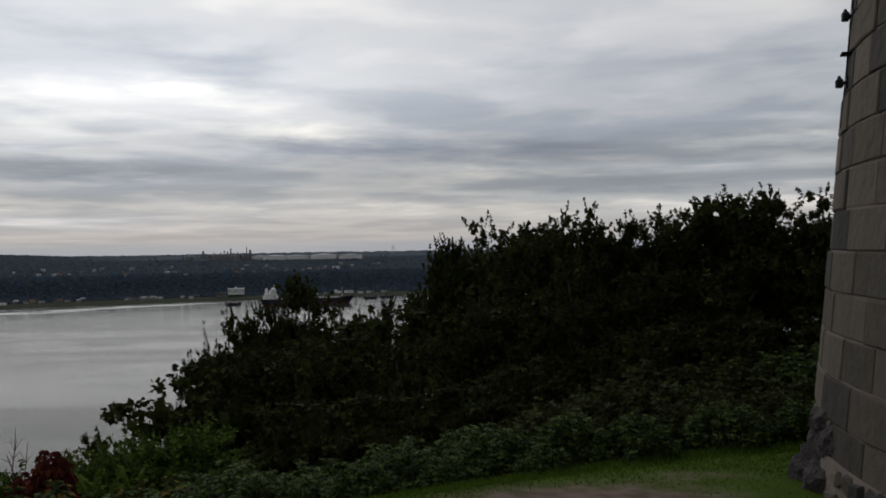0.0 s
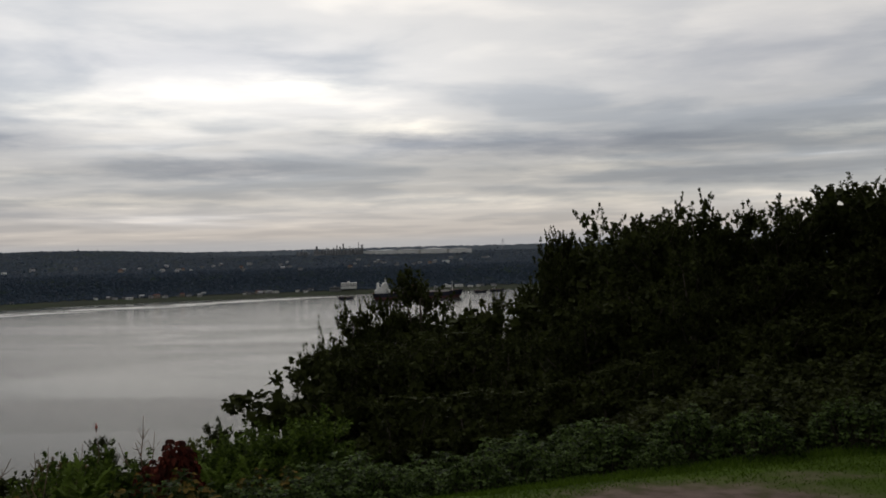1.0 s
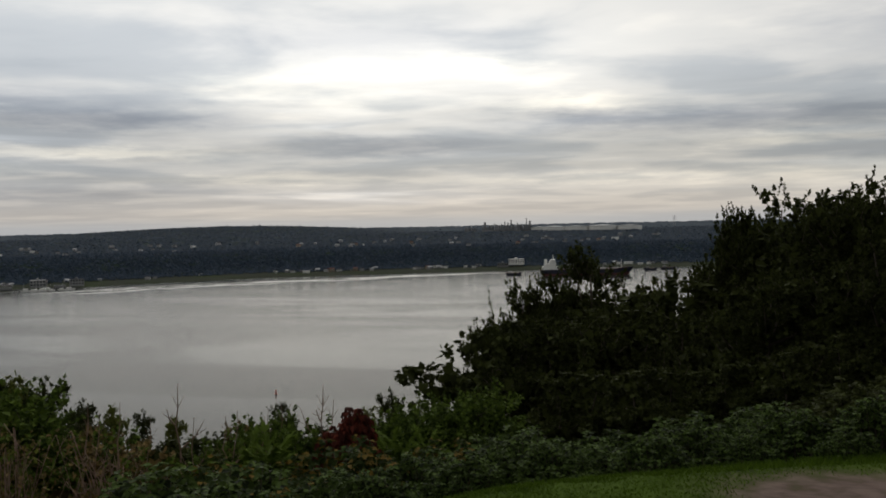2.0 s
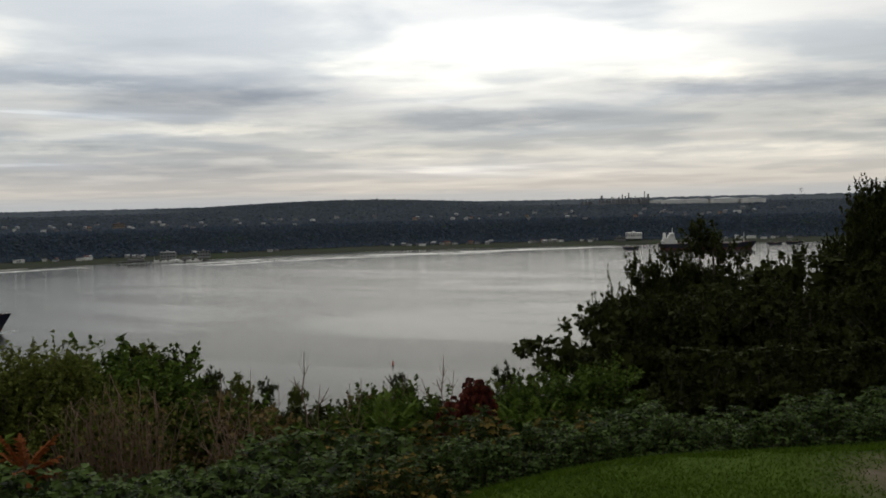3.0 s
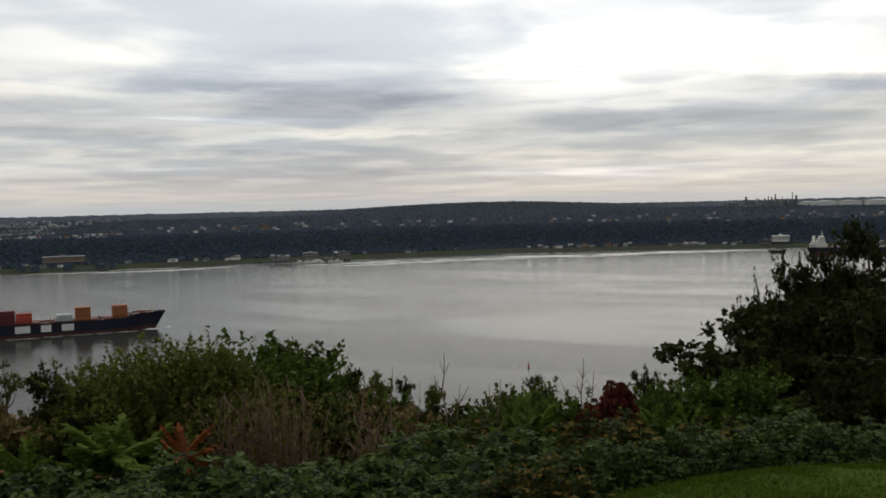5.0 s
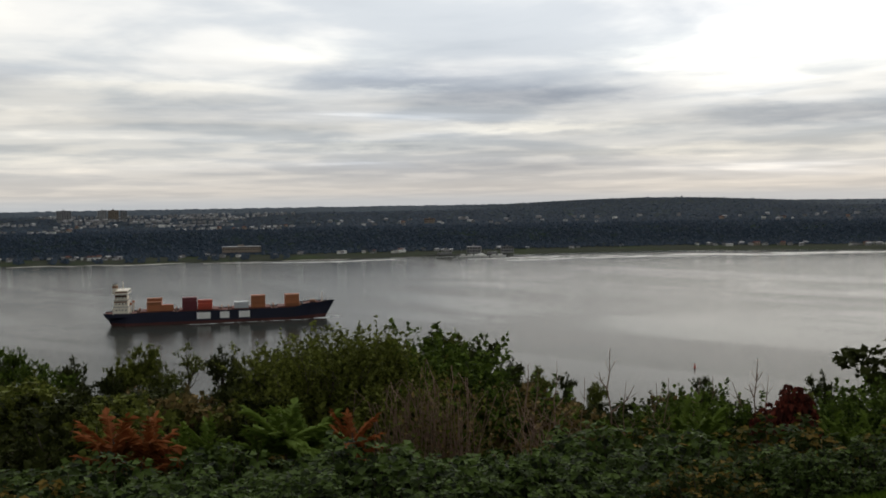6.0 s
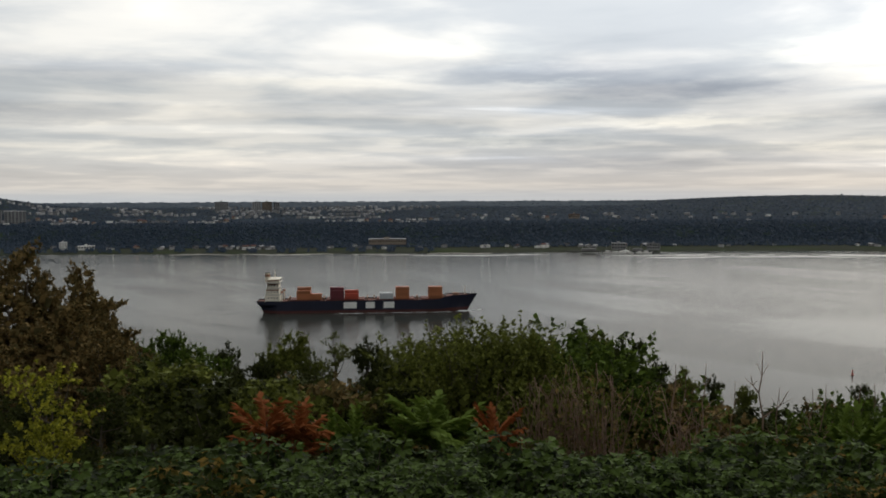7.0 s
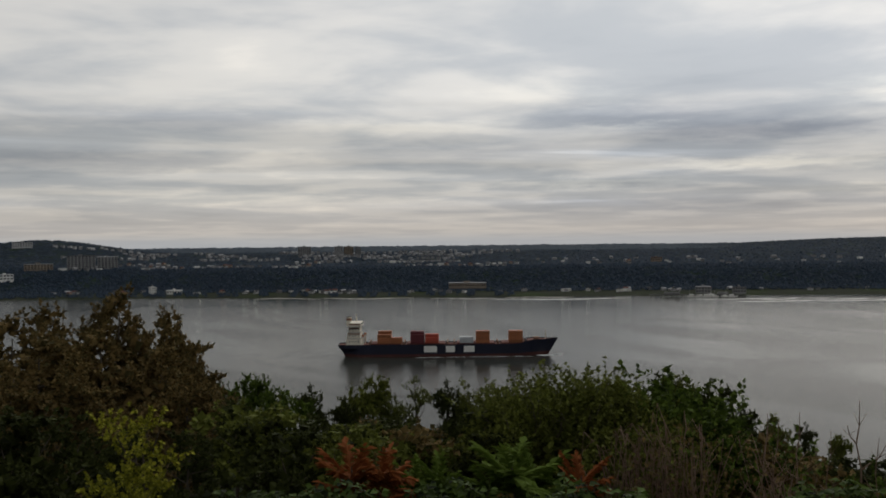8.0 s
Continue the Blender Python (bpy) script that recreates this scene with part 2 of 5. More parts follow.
def ground_material():
    """Grass, bare gravel where feet have worn it, near-black green on the slope, marsh and haze-tinted woods and plain
    far off.
    """
    m = material("ground_cover", (0.052, 0.086, 0.009), rough=0.95, vary=0.35, scale=0.7, bump=0.3, bump_scale=30, spec=0.04, dark=(0.038, 0.062, 0.008))
    nt = m.node_tree
    N, L = nt.nodes.new, nt.links.new
    b = nt.nodes["Principled BSDF"]
    grass = b.inputs["Base Color"].links[0].from_socket
    tc = N("ShaderNodeTexCoord")

    def attr_mix(name, under, colours, scale):
        a = N("ShaderNodeAttribute")
        a.attribute_name = name
        n = N("ShaderNodeTexNoise")
        n.inputs["Scale"].default_value, n.inputs["Detail"].default_value = scale, 6
        L(tc.outputs["Object"], n.inputs["Vector"])
        r = N("ShaderNodeValToRGB")
        for e, c, p in zip(r.color_ramp.elements, colours, (0.35, 0.65)):
            e.color, e.position = (*c, 1), p
        L(n.outputs["Fac"], r.inputs[0])
        ragged = N("ShaderNodeMath")
        ragged.operation = "MULTIPLY_ADD"
        ragged.inputs[1].default_value = 1.4
        L(n.outputs["Fac"], ragged.inputs[0])
        ragged.inputs[2].default_value = -0.7
        s = N("ShaderNodeMath")
        s.operation, s.use_clamp = "ADD", True
        L(ragged.outputs[0], s.inputs[1])
        L(a.outputs["Fac"], s.inputs[0])
        st = N("ShaderNodeMath")
        st.operation, st.use_clamp = "MULTIPLY", True
        L(s.outputs[0], st.inputs[0])
        L(a.outputs["Fac"], st.inputs[1])
        mx = N("ShaderNodeMix")
        mx.data_type = "RGBA"
        L(st.outputs[0], mx.inputs["Factor"])
        L(under, mx.inputs["A"])
        L(r.outputs[0], mx.inputs["B"])
        return mx.outputs["Result"]

    c = attr_mix("gravel", grass, ((0.10, 0.070, 0.058), (0.185, 0.135, 0.115)), 5.0)
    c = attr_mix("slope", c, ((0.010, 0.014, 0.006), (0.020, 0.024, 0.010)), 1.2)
    # far ground takes the same blue, haze mixed into its colours
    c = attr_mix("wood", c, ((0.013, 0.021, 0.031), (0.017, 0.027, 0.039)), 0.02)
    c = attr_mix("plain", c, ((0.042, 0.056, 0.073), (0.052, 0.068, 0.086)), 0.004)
    c = attr_mix("mud", c, ((0.022, 0.027, 0.018), (0.036, 0.041, 0.026)), 0.012)
    L(c, b.inputs["Base Color"])
    return m


def water_material():
    """A wide calm river, with slick and ruffled lanes."""
    m = bpy.data.materials.new("river_water")
    m.use_nodes = True
    nt = m.node_tree
    N, L = nt.nodes.new, nt.links.new
    b = nt.nodes["Principled BSDF"]
    b.inputs["Base Color"].default_value = (0.034, 0.037, 0.033, 1)
    b.inputs["IOR"].default_value = 1.33
    b.inputs["Specular IOR Level"].default_value = 0.04
    tc, mp = N("ShaderNodeTexCoord"), N("ShaderNodeMapping")
    mp.inputs["Rotation"].default_value = (0, 0, radians(-35))
    mp.inputs["Scale"].default_value = (0.35, 1, 1)
    L(tc.outputs["Object"], mp.inputs[0])
    lanes = N("ShaderNodeTexNoise")
    lanes.inputs["Scale"].default_value, lanes.inputs["Detail"].default_value, lanes.inputs["Distortion"].default_value = 0.006, 4, 1.2
    L(mp.outputs[0], lanes.inputs["Vector"])
    r = N("ShaderNodeMapRange")
    r.inputs["From Min"].default_value, r.inputs["From Max"].default_value = 0.38, 0.62
    r.inputs["To Min"].default_value, r.inputs["To Max"].default_value = 0.07, 0.13
    L(lanes.outputs["Fac"], r.inputs["Value"])
    L(r.outputs[0], b.inputs["Roughness"])
    wav = N("ShaderNodeTexNoise")
    wav.inputs["Scale"].default_value, wav.inputs["Detail"].default_value = 0.45, 3
    L(tc.outputs["Object"], wav.inputs["Vector"])
    bp = N("ShaderNodeBump")
    bp.inputs["Distance"].default_value = 1.0
    ruffle = N("ShaderNodeMapRange")
    ruffle.inputs["From Min"].default_value, ruffle.inputs["From Max"].default_value = 0.40, 0.60
    ruffle.inputs["To Min"].default_value, ruffle.inputs["To Max"].default_value = 0.14, 0.30
    L(lanes.outputs["Fac"], ruffle.inputs["Value"])
    L(ruffle.outputs[0], bp.inputs["Strength"])
    L(wav.outputs["Fac"], bp.inputs["Height"])
    L(bp.outputs[0], b.inputs["Normal"])
    return m


GROUND, RIVER = ground_material(), water_material()


# ---- helpers for meshes ----
def put(name, verts, faces, mat, parent=None, label="", smooth=False):
    """One mesh object from arrays."""
    me = bpy.data.meshes.new(name)
    me.from_pydata([tuple(v) for v in verts] if not isinstance(verts, np.ndarray) else verts.tolist(), [], faces if isinstance(faces, list) else faces.tolist())
    me.materials.append(mat)
    if smooth:
        me.polygons.foreach_set("use_smooth", [True] * len(me.polygons))
    me.update()
    ob = new(name, me)
    ob.parent = parent
    if label:
        ob["label"] = label
    return ob


def part(name, bm, mat, parent=None, label="", smooth=False):
    me = bpy.data.meshes.new(name)
    bm.to_mesh(me)
    bm.free()
    me.materials.append(mat)
    if smooth:
        me.polygons.foreach_set("use_smooth", [True] * len(me.polygons))
    ob = new(name, me)
    ob.parent = parent
    if label:
        ob["label"] = label
    return ob


def box_bm(x0, x1, y0, y1, z0, z1, bevel=0.0, bm=None):
    bm = bm or bmesh.new()
    g = bmesh.ops.create_cube(bm, size=1.0, matrix=Matrix.Translation(((x0 + x1) / 2, (y0 + y1) / 2, (z0 + z1) / 2)) @ Matrix.Diagonal((x1 - x0, y1 - y0, z1 - z0, 1)))
    if bevel:
        edges = list({e for v in g["verts"] for e in v.link_edges})
        bmesh.ops.bevel(bm, geom=edges, offset=bevel, segments=1, affect="EDGES")
    return bm


def cyl_bm(r1, r2, z0, z1, n=16, x=0.0, y=0.0, bm=None):
    bm = bm or bmesh.new()
    bmesh.ops.create_cone(bm, cap_ends=True, segments=n, radius1=r1, radius2=r2, depth=z1 - z0, matrix=Matrix.Translation((x, y, (z0 + z1) / 2)))
    return bm


def tube(points, radii, sides=5):
    """Vertices and faces of a tapered tube along points."""
    V, F = [], []
    up = Vector((0.13, 0.27, 1)).normalized()
    for i, p in enumerate(points):
        p = Vector(p)
        d = (Vector(points[min(i + 1, len(points) - 1)]) - Vector(points[max(i - 1, 0)])).normalized()
        s = d.cross(up)
        s = s.normalized() if s.length > 1e-4 else Vector((1, 0, 0))
        t = d.cross(s)
        for k in range(sides):
            a = 2 * math.pi * k / sides
            V.append(p + (s * math.cos(a) + t * math.sin(a)) * radii[i])
    for i in range(len(points) - 1):
        for k in range(sides):
            a, b = i * sides + k, i * sides + (k + 1) % sides
            F.append((a, b, b + sides, a + sides))
    return V, F


def join_tubes(tubes):
    V, F = [], []
    for v, f in tubes:
        o = len(V)
        V += v
        F += [tuple(i + o for i in q) for q in f]
    return V, F


LEAF4 = (np.array([(0, 0, 0), (0.30, 0.42, 0.09), (0, 1, -0.10), (-0.30, 0.42, 0.09)]), np.array([(0, 1, 2), (0, 2, 3)]))


def leaves(points, along, rng, size, spread=0.35, template=LEAF4, wide=1.0):
    """Vertices and triangles of one leaf for each point; along: the way each leaf points."""
    P = np.asarray(points, float)
    D = np.asarray(along, float)
    n = len(P)
    D = D / (np.linalg.norm(D, axis=1, keepdims=True) + 1e-9)
    up = np.array([0, 0, 1.0]) + rng.normal(0, spread, (n, 3))
    S = np.cross(D, up)
    S /= np.linalg.norm(S, axis=1, keepdims=True) + 1e-9
    Z = np.cross(S, D)
    k = (size * rng.uniform(0.65, 1.25, n))[:, None, None]
    T, F = template
    V = P[:, None] + k * (wide * T[None, :, 0:1] * S[:, None] + T[None, :, 1:2] * D[:, None] + T[None, :, 2:3] * Z[:, None])
    faces = (F[None] + (np.arange(n) * len(T))[:, None, None]).reshape(-1, 3)
    return V.reshape(-1, 3), faces


def polar(az, r, z=0.0):
    a = radians(az)
    return Vector((-math.sin(a) * r, math.cos(a) * r, z))


# ---- the lie of the land ----
def curve(a, table):
    xs, ys = zip(*table)
    return np.interp(a, xs, ys)


EDGE = [(-180, 40), (-100, 40), (-60, 22), (-40, 13), (-25, 10.4), (-19.7, 9.7), (-15, 9.1), (-7, 8.1), (1, 7.5), (6, 7.2), (14, 6.7), (22, 5.9), (28, 5.0), (40, 4.5), (60, 4.3), (80, 4.5), (110, 8), (150, 40), (180, 40)]
SHORE = [(-180, 2600), (-60, 2500), (-10, 2150), (3, 2060), (12, 1990), (20, 1960), (28, 1930), (35, 1850), (41, 1800), (50, 1770), (60, 1780), (70, 1890), (80, 2010), (110, 2300), (180, 2600)]


def land(az, r):
    """Height of the ground at a bearing (degrees to the left of +y) and a distance; arrays or numbers."""
    az, r = np.asarray(az, float), np.asarray(r, float)
    edge, shore = curve(az, EDGE), curve(az, SHORE)
    s = np.maximum(0, r - edge)
    steep = curve(az, [(-180, 0.02), (-60, 0.06), (-20, 0.05), (-8, 0.14), (6, 0.34), (90, 0.30), (120, 0.15), (180, 0.02)])
    h = -0.042 * np.minimum(r, edge) - steep * np.minimum(s, 12) - 0.20 * np.clip(s - 12, 0, 98) - 0.75 * np.clip(s - 110, 0, 130)
    h = np.maximum(h, -106)
    t = r - shore
    far = -103 + 4.5 * np.clip((t + 30) / 60, 0, 1) + 5 * np.clip(t / 150, 0, 1) + 39 * (lambda k: k * k * (3 - 2 * k))(np.clip((t - 130) / 230, 0, 1))
    far = far + 27 * np.clip((t - 360) / 640, 0, 1) + 12 * np.clip((t - 1000) / (4900 - shore - 1000), 0, 1)
    for a0, wa, r0, wr, hh in ((27.5, 6.5, 3900, 500, 23), (34, 6, 3700, 500, 13), (77, 4.2, 3000, 380, 40), (88, 8, 3000, 500, 34), (48.8, 1.3, 3500, 300, 15), (-6, 10, 4400, 350, 5), (8, 7, 4500, 300, 4)):
        far = far + hh * np.exp(-((az - a0) / wa) ** 2 - ((r - r0) / wr) ** 2)
    return np.where(r > 1000, far, h)


def hilly(az):
    """Where wooded hills close the view instead of the plain."""
    return np.exp(-((az - 29.5) / 9.0) ** 4) + np.exp(-((az - 79.5) / 6.5) ** 6)


def stand(az, r, sink=0.05):
    return polar(az, r, float(land(az, r)) - sink)


def build_ground():
    az = np.concatenate([np.arange(-180, -32, 3.0), np.arange(-32, 96, 0.25), np.arange(96, 180, 3.0)])
    rr = np.concatenate([np.arange(0.3, 14, 0.3), np.arange(14, 40, 1.0), np.arange(40, 300, 6), np.arange(300, 1650, 90), np.arange(1650, 2600, 12), np.arange(2600, 4960, 45)])
    A, R = np.meshgrid(az, rr, indexing="ij")
    Z = land(A, R)
    X, Y = -np.sin(np.radians(A)) * R, np.cos(np.radians(A)) * R
    bump = np.sin(X * 1.7 + 0.6 * np.sin(Y)) * np.cos(Y * 1.3) * 0.012
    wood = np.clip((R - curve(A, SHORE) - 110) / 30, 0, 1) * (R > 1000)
    rough_far = np.sin(A * 9.1 + R * 0.013) * np.sin(A * 23.7) * 1.5 + np.sin(A * 61.0 + R * 0.07) * 1.2
    Z = Z + np.where(R < 12, bump, 0) + wood * rough_far
    n, m = A.shape
    V = np.stack([X, Y, Z], -1).reshape(-1, 3)
    i, j = np.meshgrid(np.arange(n), np.arange(m - 1), indexing="ij")
    i2 = (i + 1) % n
    F = np.stack([i * m + j, i * m + j + 1, i2 * m + j + 1, i2 * m + j], -1).reshape(-1, 4)
    centre = len(V)
    V = np.vstack([V, [[0, 0, 0]]])
    fan = [(centre, int(a * m), int(((a + 1) % n) * m)) for a in range(n)]
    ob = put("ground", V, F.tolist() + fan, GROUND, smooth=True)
    s = R - curve(A, EDGE)
    layers = {
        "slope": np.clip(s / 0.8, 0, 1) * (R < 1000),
        "gravel": np.clip(2.3 - 1.6 * np.hypot((X - 1.05) / 1.15, (Y - 6.75) / 1.0), 0, 1) + np.clip(1.1 - np.hypot((X - 2.1) / 0.75, (Y - 8.05) / 0.3), 0, 0.75),
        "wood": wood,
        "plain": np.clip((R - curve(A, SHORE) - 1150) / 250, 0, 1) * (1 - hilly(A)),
        "mud": np.clip((140 - np.abs(R - curve(A, SHORE) - 30)) / 30, 0, 1) * (R > 1000),
    }
    for k, v in layers.items():
        a = ob.data.attributes.new(k, "FLOAT", "POINT")
        a.data.foreach_set("value", np.append(np.clip(v, 0, 1).ravel(), 0.0).astype(np.float32))
    tagged(ob, "grassy headland falling to a river, wooded far shore", "ground", kind="structure")
    bm = bmesh.new()
    bmesh.ops.create_circle(bm, cap_ends=True, segments=96, radius=4940)
    w = part("water", bm, RIVER)
    w.location.z = WATER
    tagged(w, "calm grey river reflecting an overcast sky", "river", kind="structure")


build_ground()


# ---- trees and shrubs ----
def make_tree(seed, name, leaf_mat, height=5.0, spread=1.9, bare=0.05, shoots=230, per=34, leaf=0.10, shoot=0.75, lift=0.9, label="", taper=0.8, limbs=8, clumps=7, wide=1.45, inner=0.5):
    """A tapered trunk, limbs that reach into the crown, and a crown of leafy shoots with an uneven outline."""
    rng = np.random.default_rng(seed)
    root = new(name)
    lean = rng.normal(0, 0.05, 2) * height
    trunk_pts = [(lean[0] * k * k, lean[1] * k * k, height * 0.86 * k) for k in np.linspace(0, 1, 6)]
    put("trunk", *tube(trunk_pts, [0.022 * height * (1 - 0.85 * k) for k in np.linspace(0, 1, 6)], 7), BARK, root, smooth=True)
    lobes = []
    for i in range(limbs):
        k = rng.uniform(bare, 0.8)
        a = 2.4 * i + rng.normal(0, 0.3)
        base = np.array([lean[0] * k * k, lean[1] * k * k, height * 0.86 * k])
        reach = spread * (1.05 - taper * max(0, k - 0.25)) * rng.uniform(0.55, 1.0)
        tip = base + np.array([math.cos(a) * reach, math.sin(a) * reach, height * rng.uniform(0.08, 0.24)])
        mid = (base + tip) / 2 + np.array([0, 0, -0.04 * height])
        put("limb", *tube([base, mid, tip], [0.010 * height, 0.006 * height, 0.002 * height], 5), BARK, root, smooth=True)
        lobes.append((tip, reach * 0.5 + 0.1 * spread))
        lobes.append(((base + tip) / 2 + rng.normal(0, 0.1, 3), reach * 0.5))
    lobes.append((np.array([lean[0], lean[1], height * 0.86]), spread * 0.35))
    lobes.append((np.array([lean[0] * 0.6, lean[1] * 0.6, height * 0.66]), spread * 0.5))
    # each lobe carries a handful of leafy clumps over its surface
    C, W, O = [], [], []
    for c, w in lobes:
        for _ in range(clumps):
            u = rng.normal(0, 1, 3)
            u[2] = abs(u[2]) * 0.9 + 0.1 if rng.random() < 0.75 else u[2]
            u /= np.linalg.norm(u)
            C.append(c + u * w * rng.uniform(0.45, 0.95) * [1, 1, 0.8])
            W.append(w * rng.uniform(0.36, 0.60))
            O.append(u)
    C, W, O = np.array(C), np.array(W), np.array(O)
    pick = rng.choice(len(C), shoots, p=W / W.sum())
    U = rng.normal(0, 1, (shoots, 3)) + O[pick] * 0.6
    U /= np.linalg.norm(U, axis=1, keepdims=True)
    start = C[pick] + U * (W[pick] * rng.uniform(0.2, 1.0, shoots) ** 0.6)[:, None] * [1, 1, 0.8]
    start[:, 2] = np.clip(start[:, 2], height * bare, height * 0.97)
    out = U * [1, 1, 0.45] + [0, 0, lift] + rng.normal(0, 0.25, (shoots, 3))
    out /= np.linalg.norm(out, axis=1, keepdims=True)
    length = shoot * rng.uniform(0.45, 1.25, shoots)
    k = rng.uniform(0, 1, (shoots, per)) ** 0.8
    P = start[:, None] + out[:, None] * (k * length[:, None])[..., None]
    around = rng.normal(0, 1, (shoots, per, 3))
    D = out[:, None] * 0.55 + around * 0.8 - np.array([0, 0, 0.25])
    V, F = leaves(P.reshape(-1, 3), D.reshape(-1, 3), rng, leaf, 0.5, LEAF4, wide)
    # broad leaves fill the heart of every clump
    fill = np.repeat(np.arange(len(C)), 19)
    Q = rng.normal(0, 1, (len(fill), 3))
    Q *= (rng.uniform(0.1, 0.5, len(fill)) / np.linalg.norm(Q, axis=1))[:, None]
    V2, F2 = leaves(C[fill] + Q * W[fill][:, None], rng.normal(0, 1, (len(fill), 3)), rng, W[fill] * inner, 0.8, LEAF4, 1.6)
    V2[:, 2] = np.clip(V2[:, 2], 0.0, height * 0.98)
    F = np.vstack([F, F2 + len(V)])
    V = np.vstack([V, V2])
    put("crown", V, F, leaf_mat, root)
    twigs = join_tubes([tube([start[i] - out[i] * length[i] * 0.4, start[i] + out[i] * length[i] * 0.9], [0.0022 * height, 0.0007 * height], 3) for i in range(0, shoots, 3)])
    put("twig_mass", *twigs, BARK, root)["kind"] = "stuff"
    tagged(root, label, "tree")
    top = float(np.percentile(V[:, 2], 99.3))
    return root, top


def make_shrub(seed, leaf_mat, height=1.0, radius=0.75, shoots=60, whorl=9, leaf=0.076, name="shrub", label="", droop=0.55):
    """A dome of leafy canes, each ending in a drooping rosette of broad leaves."""
    rng = np.random.default_rng(seed)
    root = new(name)
    a = rng.uniform(0, 2 * math.pi, shoots)
    q = np.sqrt(rng.uniform(0, 1, shoots))
    hz = height * (1 - 0.55 * q ** 2) * (rng.uniform(0.72, 1.1, shoots) + 0.12 * np.sin(a * 3 + seed) * q)
    tip = np.stack([np.cos(a) * q * radius, np.sin(a) * q * radius, hz], -1)
    canes = join_tubes([tube([(tip[i, 0] * 0.35, tip[i, 1] * 0.35, -0.1), (tip[i, 0] * 0.8, tip[i, 1] * 0.8, hz[i] * 0.6), tip[i]], [0.009, 0.006, 0.003], 3) for i in range(0, shoots, 2)])
    put("cane_mass", *canes, BARK, root)["kind"] = "stuff"
    P, D = [], []
    for i in range(shoots):
        turn = rng.uniform(0, 6.28)
        for tier, (drop, grow) in enumerate(((0.0, 0.7), (0.07, 1.0), (0.17, 1.0), (0.32, 0.9))):
            for j in range(whorl if tier < 2 else whorl - 2):
                b = turn + tier * 0.5 + 2 * math.pi * j / whorl + rng.normal(0, 0.18)
                c = np.array([math.cos(b), math.sin(b), 0])
                P.append(tip[i] - [0, 0, drop * height] + c * 0.02)
                D.append(c * grow + np.array([tip[i, 0] * 0.3, tip[i, 1] * 0.3, 0.35 - droop * (0.8 + 0.85 * tier) + rng.normal(0, 0.22)]))
    V, F = leaves(P, D, rng, leaf, 0.45, LEAF4, 1.3)
    put("foliage", V, F, leaf_mat, root)
    tagged(root, label, "shrub")
    return root, float(V[:, 2].max())


def make_sumac(seed, leaf_mat, height=1.7, fronds=12, length=0.40, label="", name="sumac"):
    """Upright stem with a crown of arching fronds, each with paired leaflets."""
    rng = np.random.default_rng(seed)
    root = new(name)
    high = 0.0
    put("stem", *tube([(0, 0, -0.1), (0.03, 0.01, height * 0.5), (0, 0, height * 0.82)], [0.022, 0.016, 0.010], 6), BARK, root, smooth=True)
    for i in range(fronds):
        a = 2.4 * i + rng.normal(0, 0.2)
        rise = 0.35 + 1.9 * ((i * 5) % fronds) / fronds
        o = np.array([0, 0, height * (0.62 + 0.012 * i)])
        out = np.array([math.cos(a), math.sin(a), 0])
        L_ = length * rng.uniform(0.8, 1.15)
        pts = [o + out * L_ * k / (0.75 + 0.3 * rise) + np.array([0, 0, L_ * (0.62 * rise * k - 0.22 * k * k)]) for k in np.linspace(0, 1, 9)]
        P, D = [], []
        side = np.cross(out, [0, 0, 1.0])
        for k in range(1, 9):
            t = (pts[k] - pts[k - 1]) / np.linalg.norm(pts[k] - pts[k - 1])
            for h in (0.0, 0.5):
                p = pts[k - 1] * (1 - h) + pts[k] * h
                for s in (-1, 1):
                    P.append(p)
                    D.append(side * s * 0.55 + t * 0.9 + np.array([0, 0, -0.3 + rng.normal(0, 0.1)]))
        P.append(pts[-1])
        D.append(pts[-1] - pts[-2])
        V, F = leaves(P, D, rng, length * 0.34, 0.15, LEAF4, 0.9)
        Vt, Ft = tube(pts, np.linspace(0.006, 0.002, 9), 3)
        n0 = len(V)
        # each leaflet grows out of the rib
        rib = [n0 + 3 * min(8, i // 4) + (i % 2) for i in range(len(P))]
        F = [tuple(rib[v // 4] if v % 4 == 0 else v for v in f) for f in F.tolist()]
        high = max(high, float(V[:, 2].max()))
        put("frond", [tuple(v) for v in V.tolist()] + [tuple(v) for v in Vt], F + [tuple(i + n0 for i in f) for f in Ft], leaf_mat, root)
    tagged(root, label, "sumac")
    return root, high


def plant(kind, az, r, top_el=None, scale=None, turn=None, squash=1.0):
    """A copy of a plant at a bearing and distance; top_el: the bearing up to its top, seen from the lookout."""
    root, tall = kind
    p = stand(az, r)
    s = ((EYE + r * math.tan(radians(top_el))) - p.z) / tall if scale is None else scale
    turn = random.uniform(0, 360) if turn is None else turn
    keep = tuple(root.scale)
    root.scale = (s * squash, s * squash, s)
    c = copy_thing(root, Matrix.Translation(p) @ pose(0, 0, 0, 0, 0, turn))
    root.scale = keep
    return c


def discard(kind):
    """Takes away a pattern plant once its copies stand."""
    for o in (*kind[0].children_recursive, kind[0]):
        bpy.data.objects.remove(o)


